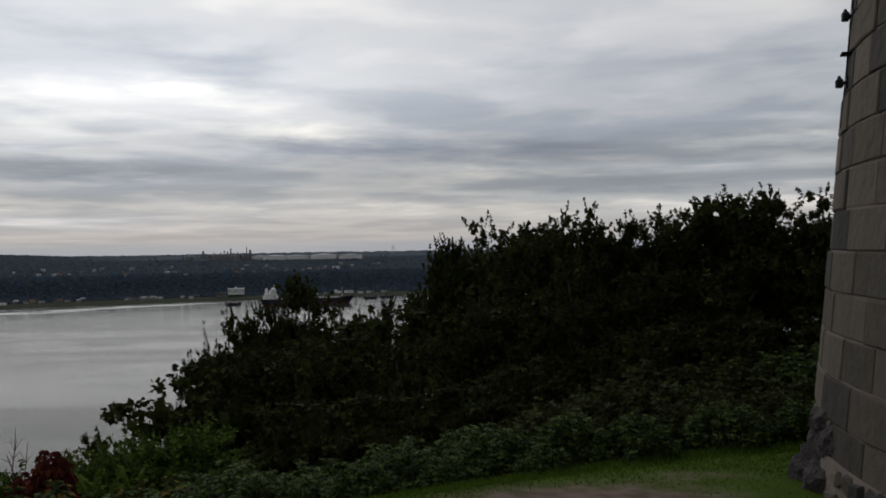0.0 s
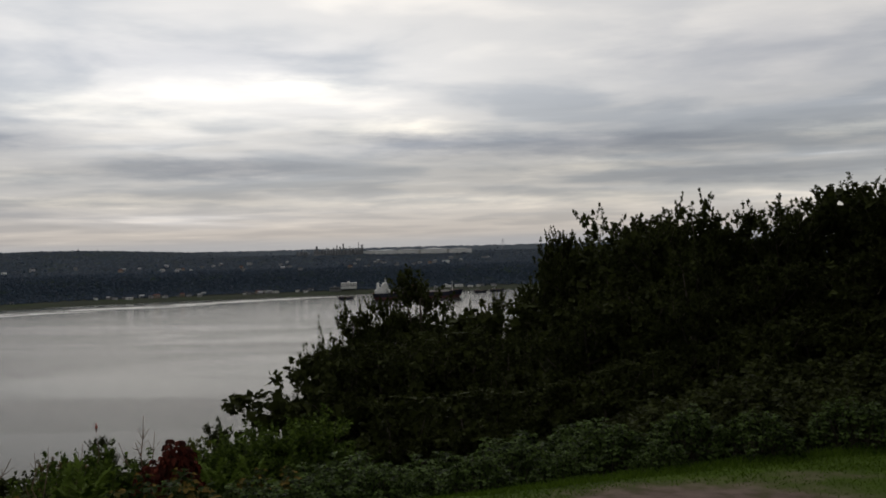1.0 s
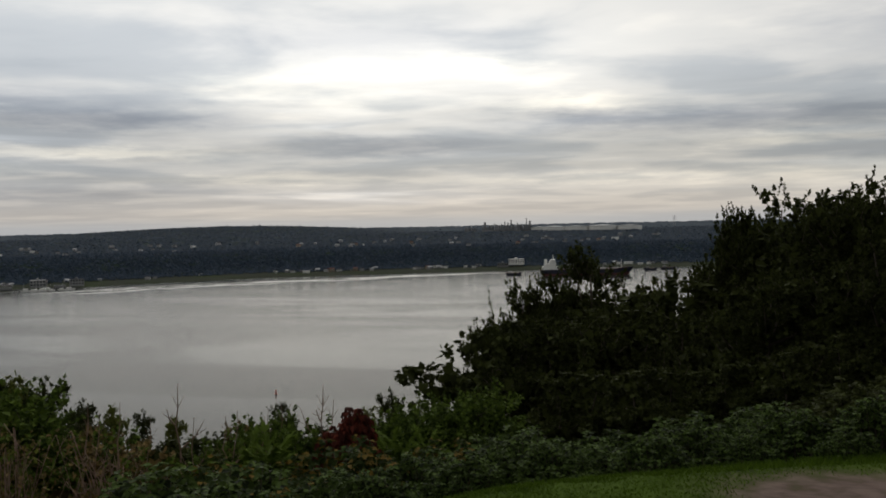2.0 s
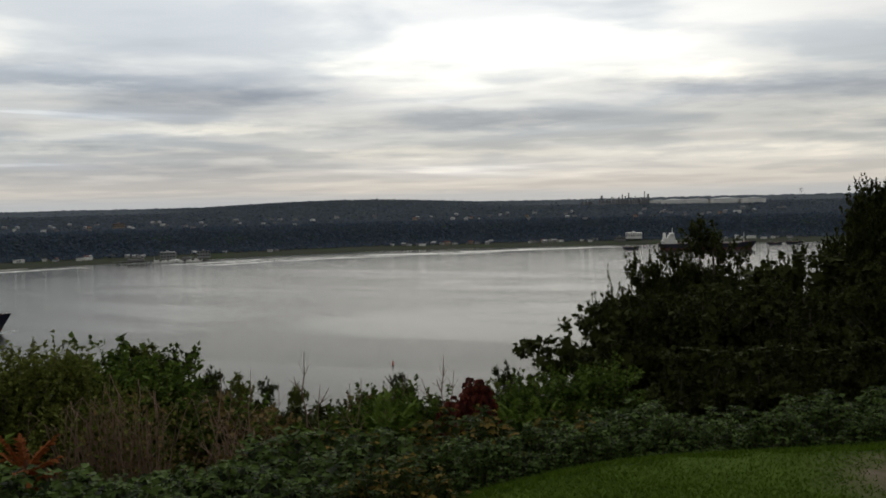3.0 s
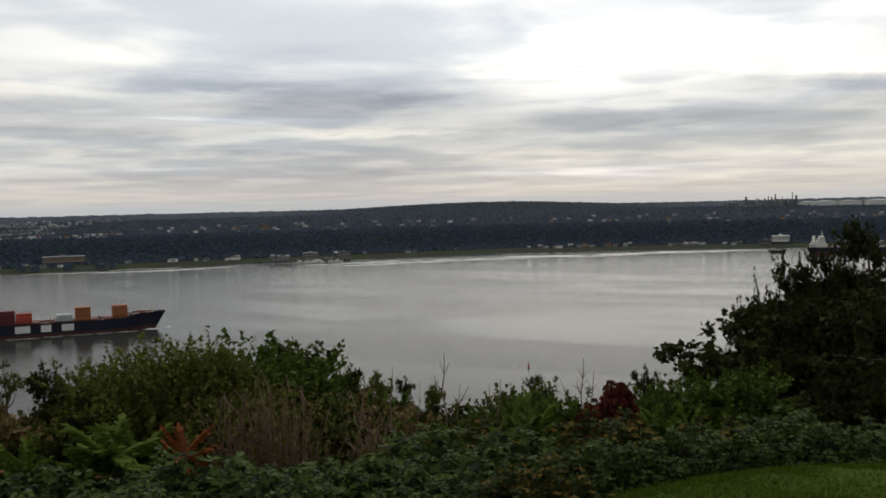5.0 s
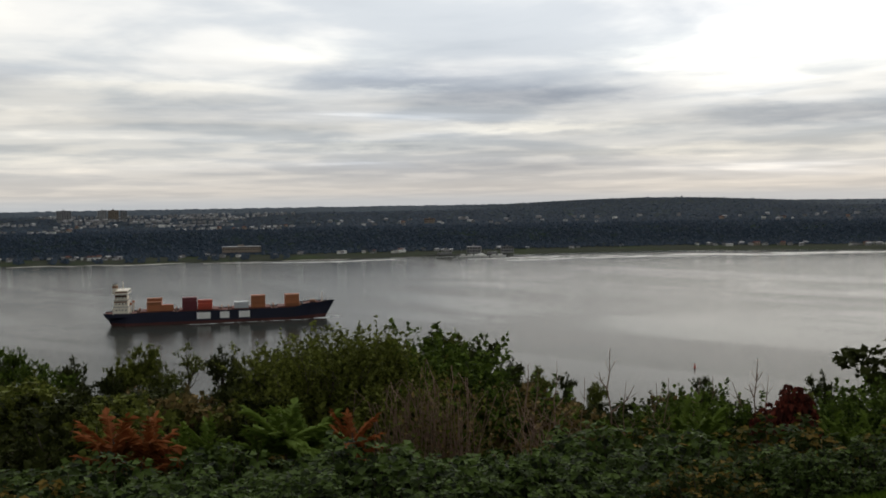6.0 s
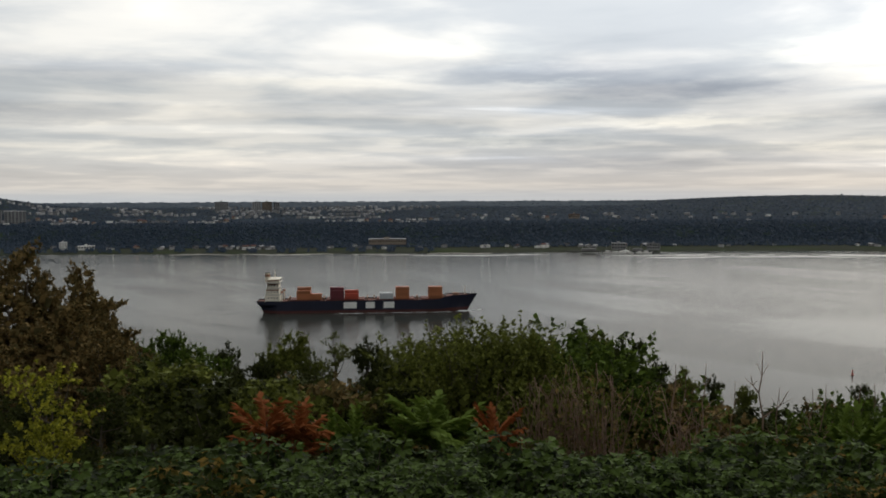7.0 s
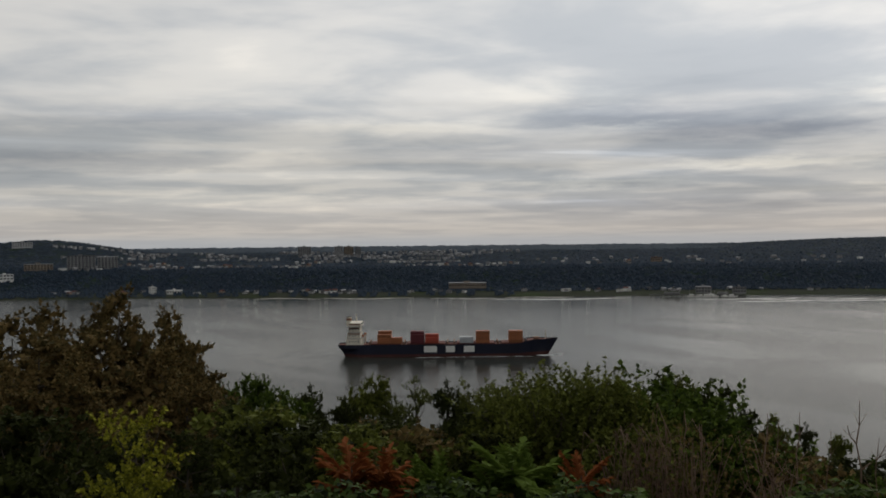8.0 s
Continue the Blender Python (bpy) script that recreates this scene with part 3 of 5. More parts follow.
random.seed(5)
SHADE_TREE = "dark green broadleaf tree on the slope below the lookout"
leafy = [make_tree(11 + i, "tree", LEAF_SHADE, label=SHADE_TREE, height=5, spread=1.55 + 0.15 * i, shoots=640, per=22, leaf=0.072, shoot=0.30, lift=0.9, limbs=13, taper=0.7) for i in range(3)]
slim = make_tree(31, "tree", LEAF_SHADE, label="slim dark green tree with a pointed top", height=5, spread=1.05, taper=1.1, shoots=520, per=24, leaf=0.070, shoot=0.38, lift=1.2, limbs=12)
spiky = make_tree(36, "tree", LEAF_SHADE, label="dark tree with long narrow-leaved boughs reaching out", height=5, spread=2.1, taper=0.5, shoots=240, per=44, leaf=0.14, shoot=0.85, lift=0.25, limbs=11, wide=0.55)
rounded = [make_tree(41 + i, "tree", LEAF_OLIVE, label="rounded olive-green tree on the river slope", height=5, spread=2.0 + 0.2 * i, shoots=560, per=22, leaf=0.092, shoot=0.22, bare=0.05, lift=0.2, limbs=14, taper=0.5, clumps=7) for i in range(3)]
dark_round = make_tree(46, "tree", LEAF_SHADE, label="compact dark green tree on the river slope", height=5, spread=1.9, shoots=560, per=22, leaf=0.090, shoot=0.2, bare=0.05, lift=0.2, limbs=14, taper=0.4, clumps=7)
sparse = make_tree(48, "tree", LEAF_OLIVE, label="thin young tree with open branches", height=5, spread=1.1, shoots=120, per=24, leaf=0.10, shoot=0.28, bare=0.35, lift=0.4, limbs=8, clumps=3, inner=0.3)
brown = make_tree(51, "tree", LEAF_BROWN, label="brownish green tree turning for autumn", height=5, spread=2.0, shoots=620, per=20, leaf=0.098, shoot=0.32, bare=0.05, lift=0.5, limbs=15)
fresh = make_tree(61, "tree", LEAF_FRESH, label="fresh green young tree", height=5, spread=2.2, shoots=620, per=24, leaf=0.075, shoot=0.26, bare=0.05, lift=0.6, limbs=12)
yellow = make_tree(71, "tree", LEAF_YELLOW, label="small tree with yellow-green leaves", height=5, spread=1.5, shoots=130, per=24, leaf=0.12, shoot=0.6, bare=0.15, lift=0.7, clumps=4, inner=0.3)

scrub = [make_tree(91 + i, "bush", m, label=t, height=5, spread=2.6, shoots=190, per=16, leaf=0.115, shoot=0.28, bare=0.03, lift=0.25, limbs=8, clumps=5)
         for i, (m, t) in enumerate(((LEAF_OLIVE, "olive-green scrub on the steep slope"), (LEAF_SHADE, "dark green scrub on the steep slope"), (LEAF_BROWN, "browning scrub on the steep slope")))]
# the dark wall of trees beside the tower: bearing, distance, bearing up to the top, spread
for az, r, el, k, sq in ((13.9, 21, -6.0, 1, 0.5), (12.6, 21, -4.0, 0, 0.5), (11.2, 21.5, -3.3, 2, 0.5), (9.9, 22, -3.8, 1, 0.5), (6.2, 21, -4.4, 0, 0.6), (4.5, 21.4, -3.2, 2, 0.36), (3.2, 21, -3.9, 2, 0.6), (0.6, 20, -2.4, 0, 0.5), (-0.4, 20, -0.4, 1, 0.5), (-1.0, 20.6, 0.3, 2, 0.55), (-2.2, 20.3, 1.1, 0, 0.7),
                         (-4.2, 19, 1.2, 2, 1), (-6.6, 18, 1.1, 1, 0.9), (-8.5, 16.5, 1.9, 0, 0.7), (-10.6, 17, 1.2, 2, 0.9), (-12.6, 16.5, 1.7, 1, 0.8), (-14.4, 17, 1.5, 0, 0.9), (-16.2, 16.5, 2.6, 2, 0.9), (-18.8, 16.5, 2.8, 1, 1), (-21.4, 16.5, 2.5, 0, 1), (-24.5, 17, 3.0, 2, 1)):
    plant(leafy[k], az, r, el, squash=sq)
plant(slim, 7.8, 21.5, -1.9, squash=0.9)
plant(spiky, 13.6, 20, -6.0, squash=0.42)
for az, r, el, k in ((10.2, 18, -6.6, 0), (8.6, 18.4, -5.4, 1), (7, 17.5, -5.4, 2), (3, 17, -5.8, 0), (-1.6, 16.5, -3.6, 1), (-4.5, 16, -2.4, 2), (-8, 15.2, -1.6, 0), (-12, 15.2, -1.4, 1), (-16, 15.4, -0.8, 2), (-20, 15.6, -0.6, 0)):
    plant(leafy[k], az, r, el)
# trees lower on the slope, whose tops stand before the water
for az, r, el, kind, sq in ((62.9, 72, -8.5, dark_round, 0.5), (59.5, 78, -7.9, rounded[0], 0.62), (58.1, 80, -8.9, rounded[1], 0.5), (56.6, 76, -8.0, sparse, 0.7), (54.8, 78, -8.4, dark_round, 0.55), (53.4, 80, -8.9, rounded[1], 0.6), (60.9, 74, -9.3, dark_round, 0.6),
                            (51.6, 84, -8.6, rounded[2], 0.7), (44.6, 92, -8.4, rounded[1], 0.55), (42.3, 96, -7.9, dark_round, 0.62), (40.7, 98, -7.8, rounded[0], 0.68), (39.2, 94, -8.2, dark_round, 0.6), (37.4, 88, -9.5, dark_round, 0.55), (36.0, 84, -9.9, rounded[1], 0.55),
                            (34.4, 80, -10.3, dark_round, 0.5), (32.6, 78, -10.7, rounded[2], 0.5), (20.2, 46, -9.9, dark_round, 0.45), (18.4, 44, -11.0, rounded[1], 0.5), (21.6, 40, -10.8, rounded[2], 0.6)):
    plant(kind, az, r, el, squash=sq)
plant(fresh, 66.4, 60, -7.6, squash=0.7)
plant(fresh, 64.8, 62, -8.4, squash=0.7)
plant(fresh, 68.4, 58, -8.0, squash=0.7)
plant(slim, 26.4, 40, -10.3)
for az, r, el, sq in ((73.9, 55, -2.9, 0.75), (70.5, 53, -4.0, 0.75), (72.4, 56, -4.4, 0.8), (76.7, 54, -3.6, 0.9), (79.4, 52, -4.1, 0.9), (82.6, 52, -4.2, 1), (69.2, 50, -6.0, 0.7), (74.8, 47, -5.0, 1), (78.0, 46, -5.2, 1.1), (71.8, 46, -6.0, 1), (81.4, 45, -5.4, 1.1), (75.6, 40, -6.6, 1), (70.0, 42, -7.4, 0.9), (79.0, 40, -6.4, 1)):
    plant(brown, az, r, el, squash=sq)
plant(yellow, 73.3, 13.2, -9.0, squash=0.9)
# undergrowth filling the slope behind the brambles
for i in range(84):
    az = 10 + 74 * (i + random.random()) / 84
    r = random.choice((13.5, 17, 22, 30, 40)) * random.uniform(0.9, 1.1)
    high = float(curve(az, [(10, -10.6), (22, -11.2), (30, -11.0), (36, -10.2), (44, -9.4), (56, -9.6), (66, -8.6), (84, -7.8)]))
    if (69 < az < 79 and r < 25) or (az < 21 and r < 18):
        continue
    plant(random.choice((scrub[0], scrub[1], scrub[1], scrub[1], scrub[2])), az, r, high + random.uniform(-2.2, -0.6))
for i in range(26):
    az = -25 + 36 * (i + random.random()) / 26
    plant(scrub[1], az, random.uniform(13.6, 15.0), float(curve(az, [(-25, -3.6), (-15, -4.2), (-7, -6.6), (0, -8.2), (11, -9.4)])) + random.uniform(-0.4, 0.4))
for i in range(14):
    az = -25 + 40 * (i + 0.5) / 14
    plant(scrub[1], az, 19 + (i % 3), float(curve(az, [(-25, -1.0), (-8, -1.0), (0, -3.0), (15, -7.0)])))
# the tall loose bush between the sumacs and the water
near_bush = make_tree(81, "bush", LEAF_OLIVE, label="tall loose green bush with upright shoots", height=2.6, spread=1.15, shoots=420, per=24, leaf=0.058, shoot=0.42, lift=1.2, bare=0.05, wide=1.1, inner=0.4)
near_fresh = make_tree(82, "bush", LEAF_FRESH, label="bright green bush beside the brambles", height=2.0, spread=1.2, shoots=380, per=24, leaf=0.062, shoot=0.32, lift=0.6, bare=0.04, inner=0.4)
for az, r, el in ((47.2, 12.4, -7.9), (49.0, 12.4, -7.7), (51.2, 12.8, -8.4), (45.2, 12.6, -8.6)):
    plant(near_bush, az, r, el)
for az, r, el in ((43.4, 13.5, -8.3), (41.5, 13, -8.9), (16.0, 12.3, -10.5), (14.2, 12.2, -10.1), (17.8, 12.6, -10.7), (19.2, 12.8, -10.9), (26.8, 12.2, -11.3), (28.6, 12.5, -11.6)):
    plant(near_fresh, az, r, el)
for kind in (near_bush, near_fresh):
    discard(kind)
for kind in scrub + leafy + rounded + [slim, spiky, dark_round, sparse, brown, fresh, yellow]:
    discard(kind)

# ---- the bramble bank along the lawn ----
BRAMBLE = "dense green bramble shrub at the edge of the lawn"
brambles = [make_shrub(101 + i, LEAF_HEDGE, label=BRAMBLE, shoots=95) for i in range(4)]
turning = make_shrub(111, LEAF_HEDGE_Y, label="bramble shrub with some yellowing leaves", shoots=90)
low_fern = make_shrub(112, LEAF_SHADE, label="low dark green bush on the bank by the tower", shoots=100, leaf=0.09)
for row, (extra, rise) in enumerate(((0.7, 0.55), (1.4, 0.7), (2.2, 0.85), (3.1, 0.95), (4.1, 1.0), (5.2, 1.0), (6.3, 1.0))):
    az = -24.0
    while az < 84:
        edge = float(curve(az, EDGE))
        r = edge + extra + random.uniform(-0.2, 0.2)
        tall = rise * float(curve(az, [(-24, 0.85), (-12, 0.72), (-4, 0.6), (6, 0.7), (20, 0.78), (84, 0.85)]))
        kind = low_fern if az < -5 and row > 0 and random.random() < 0.75 else turning if az > 14 and random.random() < 0.16 else random.choice(brambles)
        plant(kind, az, r, scale=tall * random.uniform(0.85, 1.25), squash=1.15)
        az += math.degrees(0.8 / r) * random.uniform(0.8, 1.2)
for kind in brambles + [turning, low_fern]:
    discard(kind)
red_bush = make_shrub(121, LEAF_RED, height=1.25, radius=0.42, shoots=300, leaf=0.078, label="dark red autumn bush among green shrubs", droop=1.3)
plant(red_bush, 22.7, 10.0, -10.6, squash=0.72)
plant(red_bush, 23.9, 10.2, -11.8, squash=0.6)
discard(red_bush)

green_sumac = make_sumac(201, LEAF_FRESH, label="green sumac with arching fronds")
rust_sumac = make_sumac(202, LEAF_RUST, label="sumac with rust-orange autumn fronds")
for az, r, el, kind, sq in ((52.3, 10.2, -11.2, green_sumac, 1.25), (50.8, 10.5, -11.6, green_sumac, 1.0), (53.6, 10.4, -12.0, green_sumac, 0.8), (56.6, 10.2, -11.8, green_sumac, 0.8), (48.3, 9.8, -12.0, rust_sumac, 0.75), (61.9, 9.6, -11.2, rust_sumac, 1.0), (60.0, 9.7, -11.5, rust_sumac, 0.85),
                            (58.0, 10.4, -12.0, green_sumac, 0.8), (27.5, 10.5, -11.5, green_sumac, 0.9), (28.6, 10.8, -11.6, green_sumac, 0.8), (19.8, 10.0, -11.9, green_sumac, 0.9), (18.2, 10.6, -11.9, green_sumac, 0.8), (20.6, 11.4, -11.7, green_sumac, 0.8)):
    plant(kind, az, r, el, squash=sq)
for kind in (green_sumac, rust_sumac):
    discard(kind)


# ---- bare stems ----
def bare_sapling(az, r, top_el, forks, seed, thick=0.014):
    """A leafless stem with forking branches; forks: share of the height, bearing across, reach, rise."""
    rng = np.random.default_rng(seed)
    p = stand(az, r)
    tall = EYE + r * math.tan(radians(top_el)) - p.z
    thick *= 1.35
    root = new("bare_sapling")
    root.matrix_world = Matrix.Translation(p) @ pose(0, 0, 0, 0, 0, az)
    wob = np.cumsum(rng.normal(0, 0.030, (7, 2)), 0) * tall
    pts = [(wob[i, 0], wob[i, 1], tall * 0.78 * i / 6) for i in range(7)]
    put("stem", *tube(pts, [thick * (1 - 0.55 * i / 6) for i in range(7)], 5), DEAD, root)
    for k, across, rise in ((0.99, 0.04, 0.22 * tall), *forks):
        i = min(6, int(k / 0.78 * 6)) if k < 0.78 else 6
        o = np.array(pts[i])
        e = o + np.array((across, rng.normal(0, 0.05), rise))
        m = (o + e) / 2 + np.array((across * 0.18, 0, -rise * 0.08)) + rng.normal(0, 0.012, 3)
        put("branch", *tube([o, m, e], [thick * 0.5, thick * 0.4, thick * 0.2], 4), DEAD, root)
        for s in (-1, 1):
            put("twig", *tube([m, m + np.array((s * 0.07 + across * 0.2, rng.normal(0, 0.04), rise * 0.3))], [thick * 0.28, thick * 0.12], 3), DEAD, root)
    tagged(root, "leafless grey-brown sapling standing above the shrubs", "sapling")


bare_sapling(33.0, 12.5, -8.9, ((0.72, 0.30, 0.36), (0.8, -0.10, 0.22)), 1)
bare_sapling(25.1, 12.5, -9.2, ((0.70, -0.28, 0.46), (0.78, 0.05, 0.30), (0.86, -0.06, 0.16)), 2, 0.012)
bare_sapling(23.6, 12.3, -10.1, ((0.75, 0.16, 0.2),), 3, 0.010)
bare_sapling(26.3, 12.3, -10.4, ((0.7, 0.07, 0.16),), 4, 0.009)
for i, (az, el) in enumerate(((31.4, -10.4), (30.8, -10.1), (30.1, -10.5), (29.3, -10.2), (28.7, -10.6), (37.2, -9.6), (36.4, -9.4), (35.7, -9.9), (38.0, -10.0), (34.8, -10.3))):
    bare_sapling(az, 11.6, el - 0.3, ((0.66, 0.16 * (-1) ** i, 0.28), (0.77, -0.14 * (-1) ** i, 0.22), (0.52, 0.22 * (-1) ** i, 0.3), (0.6, -0.2 * (-1) ** i, 0.26)), 10 + i, 0.009)


def dead_shrub(az, r, top_el, seed):
    """Dry brown stalks arching out of one root."""
    rng = np.random.default_rng(seed)
    p = stand(az, r)
    tall = EYE + r * math.tan(radians(top_el)) - p.z
    root = new("dead_shrub")
    root.matrix_world = Matrix.Translation(p)
    for i in range(30):
        a, reach, h = rng.uniform(0, 6.28), rng.uniform(0.1, 0.5), tall * rng.uniform(0.4, 0.92)
        c = np.array((math.cos(a), math.sin(a), 0))
        pts = [c * 0.1 + (0, 0, h * 0.25), c * reach * 0.35 + (0, 0, h * 0.6), c * reach * 0.65 + (0, 0, h * 0.9), c * reach * 0.95 + (0, 0, h), c * reach * 1.3 + (0, 0, h * rng.uniform(0.55, 0.95))]
        pts = [q + rng.normal(0, 0.035, 3) for q in pts]
        put("stalk", *tube(pts, [0.008, 0.007, 0.006, 0.004, 0.002], 3), DEAD, root)
    n = 350
    q = rng.uniform(0, 6.28, n)
    P = np.stack([np.cos(q) * rng.uniform(0, 0.75, n), np.sin(q) * rng.uniform(0, 0.75, n), tall * rng.uniform(0.3, 0.85, n)], -1)
    put("foliage", *leaves(P, rng.normal(0, 1, (n, 3)) - (0, 0, 0.8), rng, 0.055), LEAF_BROWN if seed % 2 else LEAF_OLIVE, root, "withered brown leaves")
    tagged(root, "dry brown shrub of dead arching stalks", "shrub")


for i, (az, r, el) in enumerate(((44.6, 10.9, -9.3), (43.6, 10.7, -9.0), (42.6, 10.9, -8.9), (41.4, 10.8, -9.4), (45.6, 10.9, -10.0), (36.8, 11.0, -10.6))):
    dead_shrub(az, r, el, 300 + i)


# ---- the round stone tower ----
TOWER = polar(-55.9, 11.05, 0)
TR, TAPER, COURSE, TOWER_TOP = 6.42, 0.10, 0.325, 8.6


def tower():
    root = new("stone_tower")
    root.location = (TOWER.x, TOWER.y, -0.75)
    core = cyl_bm(TR - 0.012, TR - 0.012 - TAPER * TOWER_TOP, 0.0, TOWER_TOP, 96)
    part("core", core, MORTAR, root, "pale mortar between the stones", smooth=False)
    cap = cyl_bm(TR - TAPER * TOWER_TOP + 0.12, TR - TAPER * TOWER_TOP + 0.10, TOWER_TOP, TOWER_TOP + 0.22, 96)
    part("coping", cap, STONE, root)
    rng = np.random.default_rng(7)
    facing = math.atan2(-TOWER.y, -TOWER.x)
    rest_v, rest_f, made = [], [], 0
    for c in range(int(TOWER_TOP / COURSE)):
        z0, z1 = c * COURSE, (c + 1) * COURSE
        r0 = TR - TAPER * z0
        a = rng.uniform(0, 0.1)
        start = a
        while a < start + 2 * math.pi - 0.05:
            w = rng.uniform(0.55, 1.0) / r0
            if start + 2 * math.pi - a - w < 0.06:
                w = start + 2 * math.pi - a
            gap = 0.011 / r0
            face = rng.uniform(-0.008, 0.014)
            verts = []
            for rr, pad in ((-0.12, 0.0), (face - 0.010, 0.0), (face, 0.012)):
                for za, zb in ((z0 + 0.006 + pad, z0), (z1 - 0.006 - pad, z1)):
                    for k in (0, 0.5, 1):
                        ang = a + gap + pad / r0 + (w - 2 * gap - 2 * pad / r0) * k
                        rad = TR - TAPER * za + rr
                        verts.append((rad * math.cos(ang), rad * math.sin(ang), za + rng.normal(0, 0.003)))
            faces = []
            for lay in (0, 6):
                for k in (0, 1):
                    faces += [(lay + k, lay + k + 1, lay + 7 + k, lay + 6 + k), (lay + 3 + k + 1, lay + 3 + k, lay + 9 + k, lay + 10 + k)]
                faces += [(lay + 3, lay + 0, lay + 6, lay + 9), (lay + 2, lay + 5, lay + 11, lay + 8)]
            faces += [(12, 13, 16, 15), (13, 14, 17, 16)]
            d = (a + w / 2 - facing + math.pi) % (2 * math.pi) - math.pi
            if -1.35 < d < 0.35 and z0 < 5.4 and made < 300:
                put("stone", verts, faces, STONE, root)
                made += 1
            else:
                o = len(rest_v)
                rest_v += verts
                rest_f += [tuple(i + o for i in f) for f in faces]
            a += w
    rest = put("stonework", rest_v, rest_f, STONE, root)
    rest["kind"] = "stuff"
    # the living rock and rubble at its foot
    tang = math.atan2(*(polar(-20.4, 9) - TOWER).yx)
    for i in range(26):
        ang = tang + 0.05 + 0.038 * (i // 2) + rng.normal(0, 0.012)
        size = rng.uniform(0.14, 0.20) * (1.15 if i < 8 else 0.6)
        bm = bmesh.new()
        bmesh.ops.create_icosphere(bm, subdivisions=3, radius=1.0)
        for v in bm.verts:
            n = noise.noise(v.co * 1.3 + Vector((i * 3.1, 0, 0))) * 0.45 + noise.noise(v.co * 3.4 + Vector((0, i, 0))) * 0.16
            v.co *= 1 + n
            v.co = Vector((round(v.co.x * 3.5) / 3.5 * 0.4 + v.co.x * 0.6, v.co.y, v.co.z))
        ob = part("rock", bm, ROCK, root, "rough grey rock at the foot")
        zz = (0.45 if i % 2 else 0.82) * (1.0 if i < 8 else 0.66)
        rad = TR - TAPER * zz - (0.06 if i % 2 else 0.12)
        ob.matrix_basis = Matrix.Translation((rad * math.cos(ang), rad * math.sin(ang), zz)) @ pose(0, 0, 0, rng.uniform(0, 40), rng.uniform(0, 40), rng.uniform(0, 360)) @ Matrix.Diagonal((size, size, size * 1.05, 1))
    # a low skirt of small rubble stones in pale mortar
    part("mortar_skirt", cyl_bm(TR + 0.015, TR - 0.055, 0.0, 0.72, 96), MORTAR, root, "pale mortar skirt")
    for row in range(4):
        a = tang + 0.22 + rng.uniform(0, 0.02)
        while a < tang + 1.25:
            w, h = rng.uniform(0.14, 0.30), rng.uniform(0.10, 0.15)
            bm = box_bm(-0.10, 0.045, -w / 2, w / 2, -h / 2, h / 2, 0.028)
            for v in bm.verts:
                v.co += Vector(rng.normal(0, 0.009, 3))
            ob = part("rubble_stone", bm, STONE, root)
            zz = 0.12 + 0.17 * row
            rad = TR - TAPER * zz
            ob.matrix_basis = Matrix.Translation((rad * math.cos(a), rad * math.sin(a), zz)) @ Matrix.Rotation(a, 4, "Z") @ pose(0, 0, 0, rng.normal(0, 5), 0, 0)
            a += (w + 0.035) / TR
    tagged(root, "round tapering tower of large grey dressed stone blocks", "tower")


def tower_point(az_off, z, proud=0.0):
    """A point on the tower's face, at an angle from its edge as seen from the lookout."""
    tang = math.atan2(*(polar(-20.6, 9) - TOWER).yx)
    rad = TR - TAPER * (z + 0.75) + proud
    a = tang + az_off
    return Vector((TOWER.x + rad * math.cos(a), TOWER.y + rad * math.sin(a), z)), a


def wall_lamp(z):
    p, a = tower_point(0.06, z, 0.0)
    root = new("wall_lamp")
    root.matrix_world = Matrix.Translation(p) @ Matrix.Rotation(a, 4, "Z") @ Matrix.Scale(0.75, 4)
    part("back_plate", box_bm(-0.01, 0.02, -0.04, 0.04, -0.07, 0.07, 0.004), IRON, root)
    part("arm", box_bm(0.02, 0.055, -0.012, 0.012, -0.02, 0.01), IRON, root)
    part("housing", box_bm(0.045, 0.125, -0.06, 0.06, -0.055, 0.035, 0.012), IRON, root)
    part("cap", cyl_bm(0.03, 0.012, 0.035, 0.075, 10, 0.085, 0), IRON, root)
    tagged(root, "small black floodlight bracketed to the tower wall", "lamp")


def tower_cable():
    pts = [tower_point(0.05 + 0.004 * math.sin(z * 9), z, 0.012)[0] for z in np.linspace(2.55, 5.2, 14)]
    root = put("cable", *tube(pts, [0.008] * 14, 5), IRON)
    tagged(root, "black cable clipped up the tower wall", "cable")
    for z in (3.16,):
        p, a = tower_point(0.05, z, 0.0)
        b = part("clip", box_bm(-0.02, 0.07, -0.05, 0.10, -0.008, 0.008, 0.002), IRON, root)
        b.matrix_world = Matrix.Translation(p) @ Matrix.Rotation(a, 4, "Z")


tower()
wall_lamp(2.92)
wall_lamp(3.47)
tower_cable()


# ---- the container ship ----
HULL = material("navy_hull_paint", (0.010, 0.012, 0.028), rough=0.45, vary=0.4, scale=0.05, bump=0.05)
BOOT = material("red_boot_topping", (0.075, 0.022, 0.018), rough=0.6, vary=0.4, scale=0.06)
DECK = material("oxide_deck", (0.16, 0.06, 0.045), rough=0.8, vary=0.3, scale=0.1)
CREAM = material("cream_ship_paint", (0.78, 0.72, 0.60), rough=0.5, vary=0.12, scale=0.15)
WHITE = material("white_paint", (0.80, 0.79, 0.75), rough=0.5, vary=0.12, scale=0.2)
GLASS_DARK = material("dark_window_glass", (0.02, 0.025, 0.03), rough=0.08, vary=0.2)
ORANGE = material("orange_container", (0.33, 0.12, 0.05), rough=0.6, vary=0.25, scale=0.4, per="object")
MAROON = material("maroon_container", (0.13, 0.025, 0.032), rough=0.6, vary=0.3, scale=0.4)
